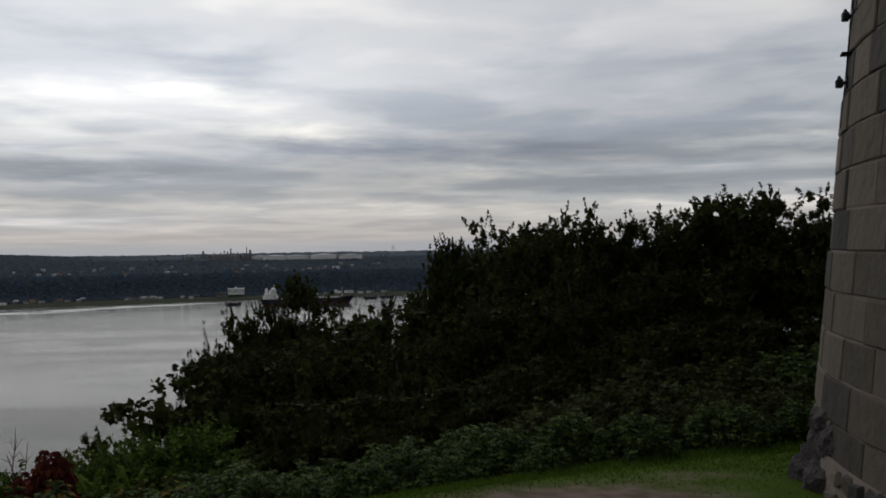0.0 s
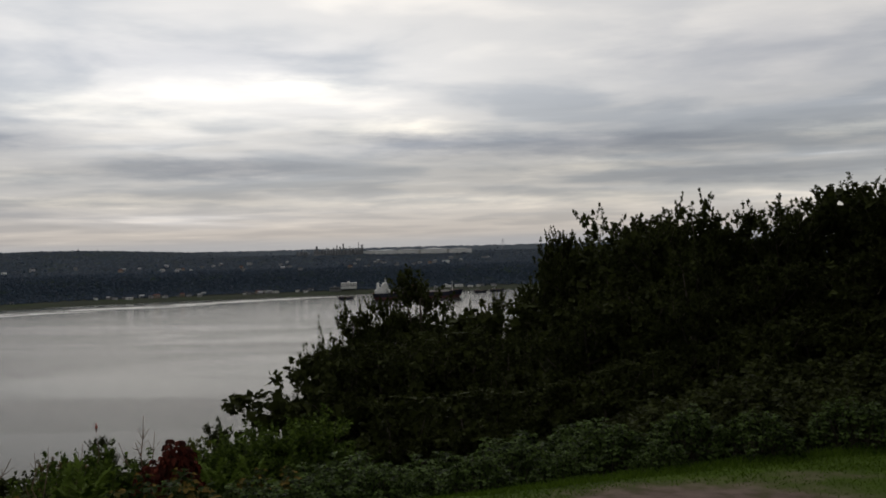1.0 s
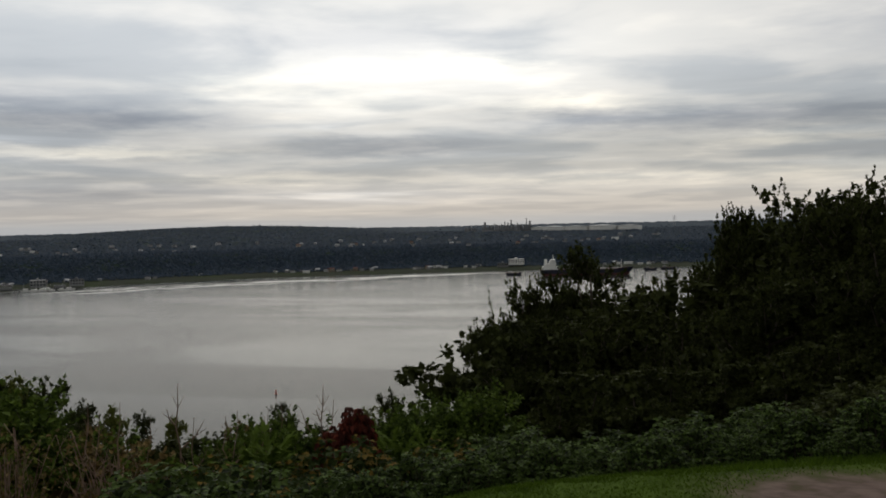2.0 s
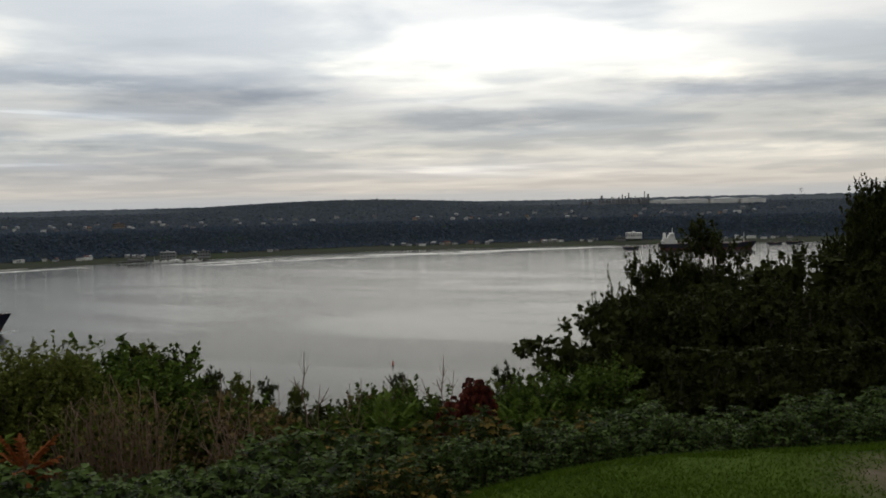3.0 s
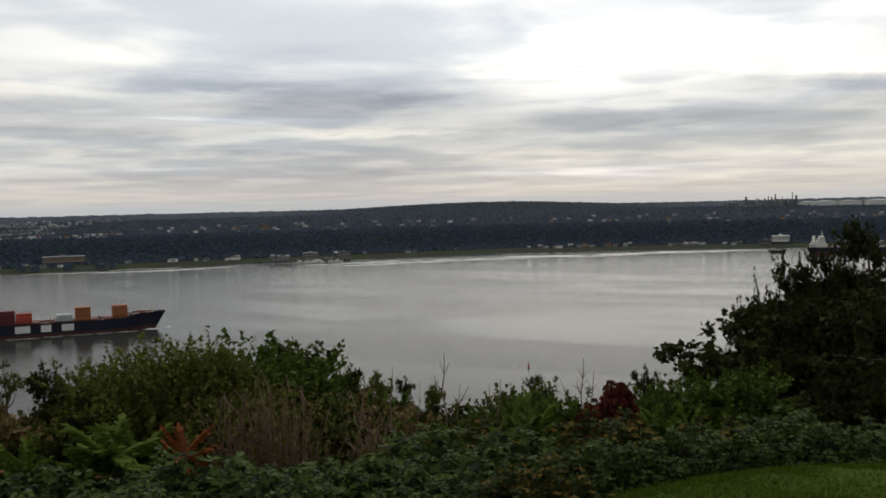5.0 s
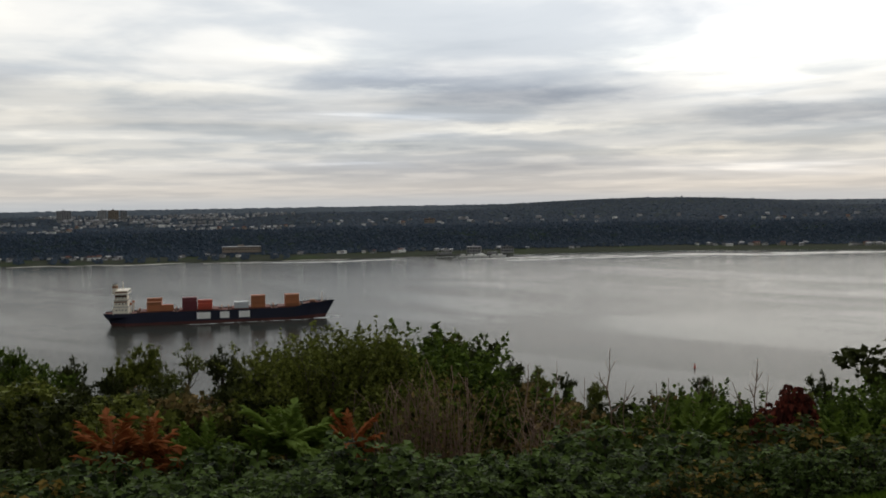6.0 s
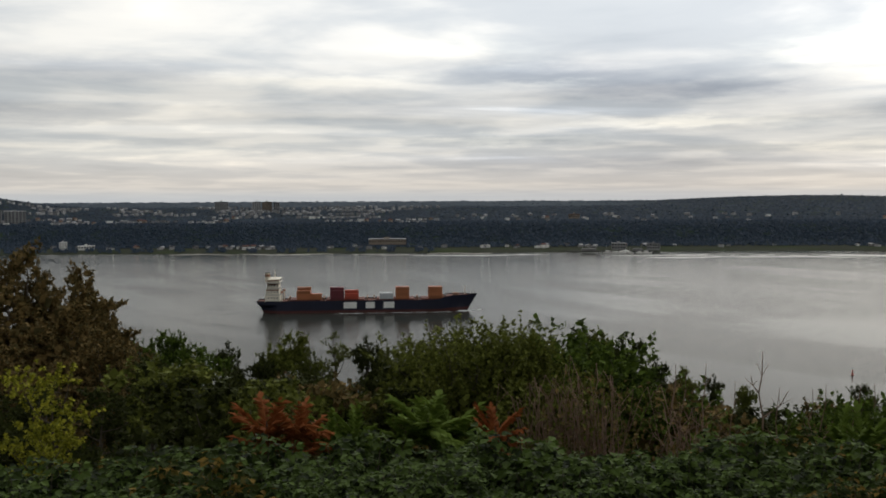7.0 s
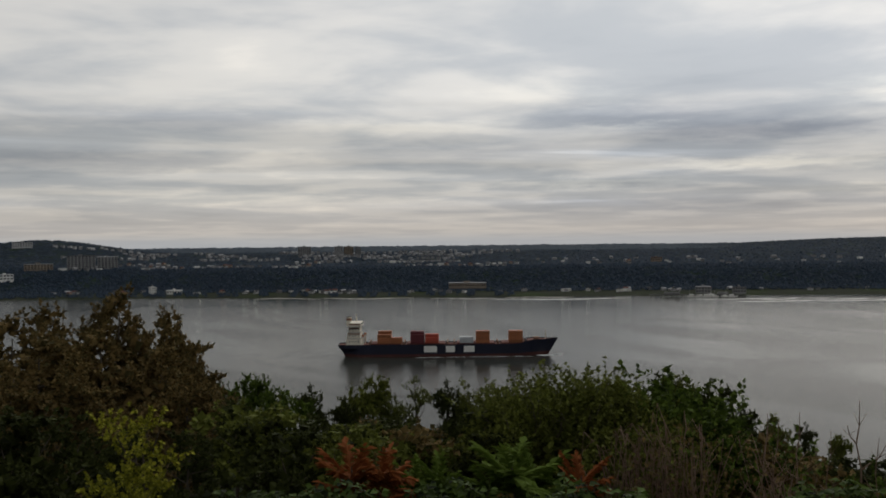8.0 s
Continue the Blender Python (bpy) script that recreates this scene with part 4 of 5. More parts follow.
REDBOX = material("red_container", (0.36, 0.06, 0.035), rough=0.6, vary=0.25, scale=0.4, per="object")
GREYBOX = material("pale_grey_container", (0.50, 0.52, 0.53), rough=0.6, vary=0.2, scale=0.4)
FOAM = material("foam", (0.75, 0.77, 0.77), rough=0.9, vary=0.2, scale=0.3)
RUST = material("rusty_steel", (0.20, 0.10, 0.06), rough=0.85, vary=0.5, scale=0.3)
STEEL = material("dull_steel", (0.22, 0.22, 0.22), rough=0.6, metal=0.3, vary=0.3, scale=0.2)


def hull_rings(length, beam, deck, fore, zs, stern_cut=6.0, rake=9.0):
    """Cross-sections of a hull, bow at +x; zs: heights as shares of the deck's height."""
    rings = []
    for u in np.linspace(0, 1, 33):
        ring = []
        for q in zs:
            x = u * length
            full = 1.0
            if u > 0.80:
                full = max(0.02, 1 - ((u - 0.80) / 0.20) ** (2.0 + 0.9 * q))
                x += (q - 0.3) * rake * ((u - 0.80) / 0.20) ** 2
            if u < 0.10:
                full = 0.72 + 0.28 * (u / 0.10) ** 0.6 if q > 0.5 else 0.30 + 0.70 * (u / 0.10)
                x += (1 - q) * stern_cut * (1 - u / 0.10)
            top = deck + (fore - deck) * np.clip((u - 0.84) / 0.05, 0, 1) + 0.8 * max(0, u - 0.9) * 10 * 0.5
            ring.append((x, beam / 2 * full, q * top))
        rings.append(ring)
    return rings


def skin(rings, q0, q1, mat, root, name, label=""):
    V, F = [], []
    rows = range(q0, q1 + 1)
    n = len(rows)
    for ring in rings:
        V += [ring[i] for i in rows] + [(ring[i][0], -ring[i][1], ring[i][2]) for i in rows]
    for k in range(len(rings) - 1):
        for i in range(n - 1):
            a, b = k * 2 * n + i, (k + 1) * 2 * n + i
            F += [(a, b, b + 1, a + 1), (a + n, a + n + 1, b + n + 1, b + n)]
    for k in (0, len(rings) - 1):
        o = k * 2 * n
        F += [(o + i, o + i + 1, o + n + i + 1, o + n + i) for i in range(n - 1)]
    return put(name, V, F, mat, root, label, smooth=False)


def container_mesh(mats):
    out = []
    for m in mats:
        bm = box_bm(-6.1, 6.1, -1.22, 1.22, 0, 2.6, 0.04)
        for i in range(20):
            x = -5.7 + i * 0.6
            for s in (-1, 1):
                box_bm(x, x + 0.3, min(s * 1.2, s * 1.27), max(s * 1.2, s * 1.27), 0.15, 2.45, 0, bm)
        ob = part("container", bm, m)
        out.append(ob)
    return out


def place_frame(a, b):
    """The pose with its x axis from a to b."""
    d = (b - a)
    return Matrix.Translation(a) @ Matrix.Rotation(math.atan2(d.y, d.x), 4, "Z")


def container_ship():
    stern, bow = polar(61.0, 874, WATER), polar(48.3, 872, WATER)
    base = place_frame(stern, bow)
    root = new("container_ship")
    root.matrix_world = base
    L0 = 192.0
    zs = (-0.1, 0.10, 0.22, 0.45, 0.7, 0.9, 1.0)
    rings = hull_rings(L0, 27.0, 11.0, 14.5, zs)
    skin(rings, 0, 2, BOOT, root, "boot_topping", "dull red paint along the waterline")
    skin(rings, 2, 6, HULL, root, "hull", "navy blue hull plating")
    top = [r[-1] for r in rings]
    V, F = [], []
    for x, w, z in top:
        V += [(x, w - 0.15, z - 0.9), (x, -w + 0.15, z - 0.9)]
    F = [(2 * k, 2 * k + 2, 2 * k + 3, 2 * k + 1) for k in range(len(top) - 1)]
    put("deck", V, F, DECK, root, "oxide red deck")
    for x0, x1, h in ((30, 57, 1.0), (62, 96, 1.0), (107, 141, 1.0), (147, 165, 1.0)):
        part("hatch", box_bm(x0, x1, -11.0, 11.0, 10.0, 10.0 + h + 0.9, 0.15), DECK, root)
    for x in (28, 59, 98, 104, 143, 167):
        part("lashing_bridge", box_bm(x, x + 1.0, -12.2, 12.2, 10.0, 13.2), RUST, root)
    house = part("superstructure", box_bm(8, 21, -12, 12, 10.2, 16.5, 0.2), CREAM, root, "cream accommodation block")
    for i, (x0, x1, w, z0, z1) in enumerate(((9, 20.5, 11, 16.5, 22.0), (10, 20, 10, 22.0, 27.2), (11, 21, 13.2, 27.2, 30.6))):
        part("deckhouse", box_bm(x0, x1, -w, w, z0, z1, 0.15), CREAM, root)
        part("walkway", box_bm(x0 - 1.0, x1 + 0.8, -w - 1.2, w + 1.2, z0 - 0.15, z0 + 0.15), STEEL, root)
    for i in range(9):
        part("bridge_window", box_bm(21.0, 21.08, -11.4 + i * 2.6, -9.3 + i * 2.6, 28.6, 29.8), GLASS_DARK, root)
    for z in (18.6, 24.2, 13.4):
        for i in range(4):
            part("porthole", box_bm(10.6 + i * 2.6, 11.6 + i * 2.6, -12.07 + (0 if z < 15 else 1.0 if z < 20 else 2.0), -11.9 + (0 if z < 15 else 1.0 if z < 20 else 2.0), z, z + 1.0), GLASS_DARK, root)
    funnel = part("funnel", cyl_bm(2.6, 2.2, 27, 35.2, 20, 9.5, 0), CREAM, root, "cream funnel with a rust-coloured band")
    part("funnel_band", cyl_bm(2.52, 2.42, 32.0, 34.2, 20, 9.5, 0), RUST, funnel)
    part("funnel_top", cyl_bm(2.3, 2.1, 35.2, 35.9, 20, 9.5, 0), IRON, funnel)
    part("radar_mast", cyl_bm(0.5, 0.25, 30.6, 38.0, 10, 16, 0), CREAM, root)
    part("radar_scanner", box_bm(15.6, 16.4, -2.4, 2.4, 35.2, 35.7), WHITE, root)
    for s in (-1, 1):
        part("lifeboat", cyl_bm(1.3, 0.9, 18.0, 20.0, 12, 23.0, s * 11.0), ORANGE, root, "orange lifeboat")
        part("davit", box_bm(22.4, 23.6, s * 11.0 - 0.3, s * 11.0 + 0.3, 10.2, 18.2), CREAM, root)
    part("fore_mast", cyl_bm(0.45, 0.25, 14.0, 22.5, 10, 187, 0), CREAM, root)
    part("windlass", box_bm(176, 181, -4, 4, 13.6, 15.8, 0.3), RUST, root)
    part("breakwater", box_bm(168.5, 169.3, -11, 11, 10.1, 14.5), HULL, root)
    for x0, x1, w, z in ((10.6, 20.4, 13.2, 28.7), (10.4, 19.6, 10.0, 25.2), (9.4, 20.1, 11.0, 20.2)):
        for sgn in (-1, 1):
            part("window_band", box_bm(x0, x1, min(sgn * w, sgn * (w + 0.08)), max(sgn * w, sgn * (w + 0.08)), z, z + 1.1), RUST, root, "brown band of windows")
    for x in (171, 174, 177, 180, 183, 186, 189, 192, 195):
        for sgn in (-1, 1):
            part("rail_post", cyl_bm(0.09, 0.09, 13.2, 15.8, 6, x, sgn * max(0.3, 12.6 - (x - 170) * 0.44)), CREAM, root)
    # plain white blocks where the owner's mark stands on the side that shows
    for x0, x1 in ((77.5, 89.0), (97.0, 105.0), (113.0, 122.5)):
        for s in (-1, 1):
            y = s * 13.5
            part("side_mark", box_bm(x0, x1, min(y, y + s * 0.06), max(y, y + s * 0.06), 4.0, 9.6), WHITE, root, "plain white block on the hull")
    tagged(root, "navy blue container ship part loaded, under way on the river", "ship")
    boxes = container_mesh([ORANGE, MAROON, REDBOX, GREYBOX])
    names = ("orange", "maroon", "red", "pale grey")
    stacks = [(42.0, 0, 6, (3, 3, 3, 4, 4, 4)), (52.0, 0, 2, (2, 2)), (71.5, 1, 6, (3, 4, 4, 4, 4, 3)), (84.5, 2, 6, (2, 3, 3, 3, 2, 2)), (115.5, 3, 4, (2, 2, 2, 2)), (130.0, 0, 6, (4, 4, 4, 4, 3, 3)), (159.5, 0, 6, (4, 4, 4, 4, 3, 3))]
    for x, m, wide, tiers in stacks:
        for j, tall in enumerate(tiers):
            y = -11.0 + 2.52 * j
            for k in range(tall):
                kind = 2 if (m == 0 and (j * 3 + k) % 5 == 4) else m
                c = copy_thing(boxes[kind], base @ Matrix.Translation((x, y, 11.9 + 2.62 * k)))
                tagged(c, f"{names[kind]} steel shipping container on the ship's deck", "container", "containers on the ship")
    for b in boxes:
        bpy.data.objects.remove(b)
    # foam at the bow and along the side
    rng = np.random.default_rng(3)
    FV, FF = [], []
    for x, y, sx, sy in [(186 + rng.normal(0, 3), -5 - rng.uniform(0, 8), rng.uniform(2, 6), rng.uniform(0.3, 1.1)) for _ in range(26)] + [(170 - 7 * i + rng.normal(0, 2), -15.5 - 0.25 * i + rng.normal(0, 0.5), rng.uniform(3, 9), rng.uniform(0.25, 0.7)) for i in range(14)] + [(198 + rng.uniform(-3, 4), rng.uniform(-3, 3), 2.5, 0.5) for _ in range(6)]:
        o = len(FV)
        FV += [(x - sx, y, 0.05), (x, y - sy, 0.05), (x + sx, y, 0.05), (x, y + sy, 0.05), (x, y, 0.22)]
        FF += [(o, o + 1, o + 4), (o + 1, o + 2, o + 4), (o + 2, o + 3, o + 4), (o + 3, o, o + 4)]
    # low ridges of the wake, opening out behind the stern
    V, F = [], []
    for side, open_, first in ((-1, 0.10, 9.0), (-1, 0.035, 4.0), (1, 0.05, 5.0), (1, 0.12, 10.0)):
        o, n = len(V), 60
        for i in range(n):
            d = 4 + 300 * i / (n - 1)
            y = side * (first + open_ * d) + 1.6 * math.sin(d * 0.09 + first)
            h = 0.30 * (1 - i / n) ** 0.7 * (0.7 + 0.3 * math.sin(d * 0.21 + first))
            V += [(-d, y - 4.5, -0.15), (-d, y, h), (-d, y + 4.5, -0.15)]
        for i in range(n - 1):
            for k in (0, 1):
                a = o + 3 * i + k
                F.append((a, a + 1, a + 4, a + 3))
    wake = put("wake", V, F, RIVER, smooth=True)
    wake.matrix_world = base
    tagged(wake, "low ridges of the ship's wake on the river", "wake", kind="stuff")
    foam = put("foam", FV, FF, FOAM)
    foam.matrix_world = base
    tagged(foam, "white foam round the ship's bow and side", "foam", kind="stuff")


container_ship()


# ---- the far shore ----
ROOF = material("dark_roof", (0.05, 0.05, 0.055), rough=0.9, vary=0.4, scale=0.2, per="object")
ROOF_RED = material("red_brown_roof", (0.13, 0.05, 0.04), rough=0.9, vary=0.3, scale=0.2)
WALL_PALE = material("pale_house_wall", (0.40, 0.40, 0.40), rough=0.8, vary=0.25, scale=0.2, per="object")
WALL_GREY = material("grey_house_wall", (0.26, 0.26, 0.26), rough=0.8, vary=0.3, scale=0.2, per="object")
WALL_TAN = material("tan_wall", (0.27, 0.22, 0.17), rough=0.8, vary=0.25, scale=0.1)
SAND = material("pale_sand", (0.30, 0.28, 0.24), rough=0.6, vary=0.3, scale=0.05)
# pale base colour stands in for sky reflected off slick, wet shallows
SKY_STREAK = material("painted_sky_streak", (0.42, 0.41, 0.38), rough=0.35, vary=0.3, scale=0.02)
MUD = material("tidal_mud", (0.040, 0.042, 0.036), rough=0.8, vary=0.4, scale=0.03)


def far_woods():
    """Thousands of small tree clumps over the bluff, the plateau and the hills."""
    rng = np.random.default_rng(17)
    n = 105000
    az = rng.uniform(-28, 92, n)
    t = np.where(rng.uniform(0, 1, n) < 0.40, rng.uniform(105, 430, n), 430 + 1900 * rng.uniform(0, 1, n) ** 1.5)
    # belts of trees down by the water
    low = rng.uniform(0, 1, n) < 0.03
    az = np.where(low, 50 + 42 * rng.uniform(0, 1, n), az)
    t = np.where(low, rng.uniform(18, 110, n), t)
    clump = np.sin(az * 3.1) + np.sin(az * 7.7 + 1.0) + np.clip((az - 66) / 5, 0, 3)
    thin = (az > 47) & (t > 390) & (t < 1000) & (rng.uniform(0, 1, n) < 0.25)
    open_plain = (t > 1050 + 250 * rng.uniform(0, 1, n)) & (rng.uniform(0, 1, n) > hilly(az) + 0.04)
    keep = ~(thin | open_plain | (low & (clump < 0.3)))
    az, t = az[keep], t[keep]
    r = curve(az, SHORE) + t
    a = np.radians(az)
    base = np.stack([-np.sin(a) * r, np.cos(a) * r, land(az, r) - 0.5], -1)
    n = len(az)
    w = rng.uniform(1.8, 3.9, n) * np.where(t > 430, 1.6, 1.0)
    h = np.where(t > 400, rng.uniform(2.0, 4.5, n), rng.uniform(3.0, 6.0, n)) + np.where(rng.uniform(0, 1, n) < 0.01, rng.uniform(2, 5, n), 0)
    ring = rng.uniform(0, 6.28, n)
    V = np.zeros((n, 6, 3))
    for k in range(5):
        ang = ring + k * 2 * math.pi / 5
        q = rng.uniform(0.75, 1.15, n)
        V[:, k] = base + np.stack([np.cos(ang) * w * q, np.sin(ang) * w * q, h * rng.uniform(0.15, 0.5, n)], -1)
    V[:, 5] = base + np.stack([rng.normal(0, 0.6, n), rng.normal(0, 0.6, n), h], -1)
    F = np.array([(k, (k + 1) % 5, 5) for k in range(5)])
    F = (F[None] + (np.arange(n) * 6)[:, None, None]).reshape(-1, 3)
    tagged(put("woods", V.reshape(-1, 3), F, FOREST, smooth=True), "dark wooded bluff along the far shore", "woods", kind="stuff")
    n = 1500
    az = rng.uniform(-25, 95, n)
    r = rng.uniform(4500, 4930, n)
    V, F = [], []
    for i in range(n):
        p = stand(az[i], r[i], 1)
        s, hgt, o = rng.uniform(6, 22), rng.uniform(2, 6), len(V)
        c, d = math.cos(radians(az[i])), math.sin(radians(az[i]))
        V += [(p.x - c * s, p.y - d * s, p.z), (p.x + c * s, p.y + d * s, p.z), (p.x + c * s * 0.5, p.y + d * s * 0.5, p.z + hgt), (p.x - c * s * 0.5, p.y - d * s * 0.5, p.z + hgt), (p.x + d * s, p.y - c * s, p.z)]
        F += [(o, o + 1, o + 2, o + 3), (o, o + 4, o + 3), (o + 1, o + 4, o + 2), (o + 3, o + 2, o + 4)]
    tagged(put("distant_woods", V, F, HAZE_BLUE), "tree line on the horizon, coloured blue for haze", "woods", kind="stuff")


def make_house(wall, roof, w, d, h, pitch, label, near=True):
    root = new("house")
    part("wall", box_bm(-w / 2, w / 2, -d / 2, d / 2, -3, h), wall, root)
    V = [(-w / 2 - 0.5, -d / 2 - 0.5, h), (w / 2 + 0.5, -d / 2 - 0.5, h), (w / 2 + 0.5, d / 2 + 0.5, h), (-w / 2 - 0.5, d / 2 + 0.5, h), (-w / 2 - 0.5, 0, h + pitch), (w / 2 + 0.5, 0, h + pitch)]
    put("roof", V, [(0, 1, 5, 4), (2, 3, 4, 5), (0, 4, 3), (1, 2, 5), (0, 3, 2, 1)], roof, root)
    for i in range(3 if near else 0):
        x = -w / 2 + w * (0.2 + 0.3 * i)
        part("window", box_bm(x - 0.6, x + 0.6, -d / 2 - 0.05, -d / 2 + 0.02, h * 0.4, h * 0.4 + 1.4), GLASS_DARK, root)
    if near:
        part("door", box_bm(-0.5, 0.5, -d / 2 - 0.06, -d / 2 + 0.02, 0, 2.1), ROOF_RED, root)
    tagged(root, label, "house", "houses on the far shore")
    return root


def houses():
    rng = random.Random(23)
    styles = ((WHITE, ROOF, 10, 8, 5, 2.6, "white house with a dark gabled roof on the far shore"),
              (WALL_PALE, ROOF, 13, 9, 4.5, 2.2, "pale house with a dark roof on the far shore"),
              (WALL_GREY, WALL_PALE, 12, 8, 5, 2.4, "grey house with a pale metal roof on the far shore"),
              (WALL_TAN, ROOF_RED, 11, 9, 6, 2.8, "tan house with a red-brown roof on the far shore"),
              (WHITE, WALL_GREY, 22, 11, 5.5, 1.2, "long low white building on the far shore"),
              (WALL_GREY, ROOF, 12, 9, 5, 2.4, "grey house with a dark roof on the far shore"))
    shoreline = [make_house(*k) for k in styles]
    plateau = [make_house(*k, near=False) for k in styles]
    spots = []
    az = 3.0
    while az < 78:
        if not 9.5 < az < 14.5 and not 26 < az < 36 and rng.random() < 0.85:
            for _ in range(rng.choice((1, 1, 2, 3))):
                spots.append((az + rng.uniform(-0.15, 0.15), float(curve(az, SHORE)) + rng.uniform(82, 124)))
        az += rng.choice((0.3, 0.35, 0.45, 0.7, 1.3))
    for a in (17.2, 17.5, 17.9, 21.9, 22.1, 26.6, 30.9, 33.4, 33.8):
        spots.append((a, float(curve(a, SHORE)) + rng.uniform(85, 115)))
    for _ in range(58):
        az = rng.uniform(16, 50)
        spots.append((az, float(curve(az, SHORE)) + rng.uniform(380, 640)))
    # streets of houses across the plateau
    for _ in range(58):
        az, back = rng.gauss(61, 9), 350 + 700 * rng.random() ** 1.1
        if 48 < az < 84:
            for k in range(rng.randint(4, 9)):
                a = az + 0.32 * k + rng.uniform(-0.08, 0.08)
                spots.append((a, float(curve(a, SHORE)) + back + rng.uniform(-14, 14)))
    for _ in range(26):
        az = rng.uniform(4, 16)
        spots.append((az, float(curve(az, SHORE)) + rng.uniform(330, 700)))
    # those furthest back on the plateau are one crowd of walls and roofs
    V, F, M = [], [], []
    crowd = [q for q in spots if q[1] - float(curve(q[0], SHORE)) > 560]
    spots = [q for q in spots if q[1] - float(curve(q[0], SHORE)) <= 560]
    for az, r in crowd:
        w, d, h = rng.uniform(3, 6.5), rng.uniform(2.5, 4), rng.uniform(3, 5)
        m = stand(az, r, 0)
        m = Matrix.Translation(m + Vector((0, 0, 1.5))) @ pose(0, 0, 0, 0, 0, az + rng.uniform(-60, 60))
        o = len(V)
        V += [m @ Vector(c) for c in ((-w, -d, -3), (w, -d, -3), (w, d, -3), (-w, d, -3), (-w, -d, h), (w, -d, h), (w, d, h), (-w, d, h), (-w, 0, h + d * 0.6), (w, 0, h + d * 0.6))]
        F += [tuple(o + i for i in f) for f in ((0, 1, 5, 4), (2, 3, 7, 6), (1, 2, 6, 9, 5), (3, 0, 4, 8, 7), (4, 5, 9, 8), (6, 7, 8, 9))]
        wall, roof = rng.choice((1, 1, 2, 2, 2)), rng.choice((3, 3, 3, 2, 1))
        M += [wall] * 4 + [roof] * 2
    far = put("distant_houses", V, F, WHITE)
    for m in (WALL_PALE, WALL_GREY, ROOF):
        far.data.materials.append(m)
    far.data.polygons.foreach_set("material_index", M)
    tagged(far, "crowded pale houses on the far plateau", "houses", kind="stuff")
    for az, r in spots:
        inland = r - float(curve(az, SHORE)) > 300
        k = rng.choices(range(6), (3, 4, 4, 2, 0.7, 5) if inland else (4, 5, 4, 2, 1, 3))[0]
        p = stand(az, r, 0)
        copy_thing((plateau if inland else shoreline)[k], Matrix.Translation(p + Vector((0, 0, 2.2 if inland else 0.5))) @ pose(0, 0, 0, 0, 0, az + rng.uniform(-60, 60)) @ Matrix.Scale(rng.uniform(0.5, 0.85), 4))
    for k in shoreline + plateau:
        for o in (*k.children_recursive, k):
            bpy.data.objects.remove(o)


def block(az, r, w, d, h, wall, label, floors=4, bays=8, roof=ROOF, name="apartment_building", lift=0.0):
    """A large flat-roofed building, its windows towards the river."""
    root = new(name)
    root.matrix_world = Matrix.Translation(stand(az, r, 0) + Vector((0, 0, lift))) @ pose(0, 0, 0, 0, 0, az)
    part("wall", box_bm(-w / 2, w / 2, -d / 2, d / 2, -4, h), wall, root)
    part("roof", box_bm(-w / 2 - 0.4, w / 2 + 0.4, -d / 2 - 0.4, d / 2 + 0.4, h, h + 0.8), roof, root)
    part("stair_tower", box_bm(-w * 0.1, w * 0.06, -3, 4, h + 0.8, h + 3.6), wall, root)
    pane = None
    for f in range(floors):
        for b in range(bays):
            x = -w / 2 + w * (b + 0.5) / bays
            z = h * (f + 0.35) / floors
            if pane is None:
                pane = part("window", box_bm(-w / bays * 0.3, w / bays * 0.3, -0.08, 0.02, 0, h / floors * 0.5), GLASS_DARK, root)
                ob = pane
            else:
                ob = new("window", pane.data)
                ob.parent = root
            ob.location = (x, -d / 2, z)
    tagged(root, label, "building")


def tank(az, r, rad, h):
    root = new("storage_tank")
    root.matrix_world = Matrix.Translation(stand(az, r, 0.5))
    h *= 0.8
    part("shell", cyl_bm(rad, rad, 0, h, 40), WHITE, root)
    part("roof", cyl_bm(rad + 0.3, 1.0, h, h + rad * 0.08, 40), WALL_PALE, root)
    part("rim", cyl_bm(rad + 0.6, rad + 0.6, h - 1.0, h - 0.2, 40), WALL_GREY, root)
    tagged(root, "large white cylindrical storage tank at the refinery", "tank", "refinery tanks")


def stack(az, r, top_el, wide, dark=True):
    p = stand(az, r, 0.5)
    h = EYE + r * math.tan(radians(top_el)) - p.z
    root = new("chimney")
    root.matrix_world = Matrix.Translation(p)
    part("shaft", cyl_bm(wide, wide * 0.7, 0, h, 14), STEEL if dark else WALL_GREY, root)
    part("rim", cyl_bm(wide * 0.85, wide * 0.85, h - 2.5, h, 14), IRON, root)
    part("platform", cyl_bm(wide * 1.5, wide * 1.5, h * 0.62, h * 0.62 + 0.8, 14), STEEL, root)
    tagged(root, "tall dark refinery chimney", "chimney", "refinery chimneys")


def process_unit(az, r, w, h, seed):
    rng = random.Random(seed)
    root = new("process_unit")
    root.matrix_world = Matrix.Translation(stand(az, r, 0.5)) @ pose(0, 0, 0, 0, 0, az)
    for i in range(6):
        x = -w / 2 + w * (i + 0.5) / 6
        part("column", cyl_bm(2.2, 2.0, 0, h * rng.uniform(0.5, 1.0), 10, x, rng.uniform(-6, 6)), rng.choice((STEEL, WALL_GREY, WALL_PALE)), root)
    for z in (0.3, 0.5):
        part("pipe_rack", box_bm(-w / 2, w / 2, -5, 5, h * z, h * z + 1.2), STEEL, root)
    part("base", box_bm(-w / 2, w / 2, -7, 7, 0, h * 0.22), WALL_GREY, root)
    tagged(root, "cluster of refinery columns and pipe racks", "refinery unit")


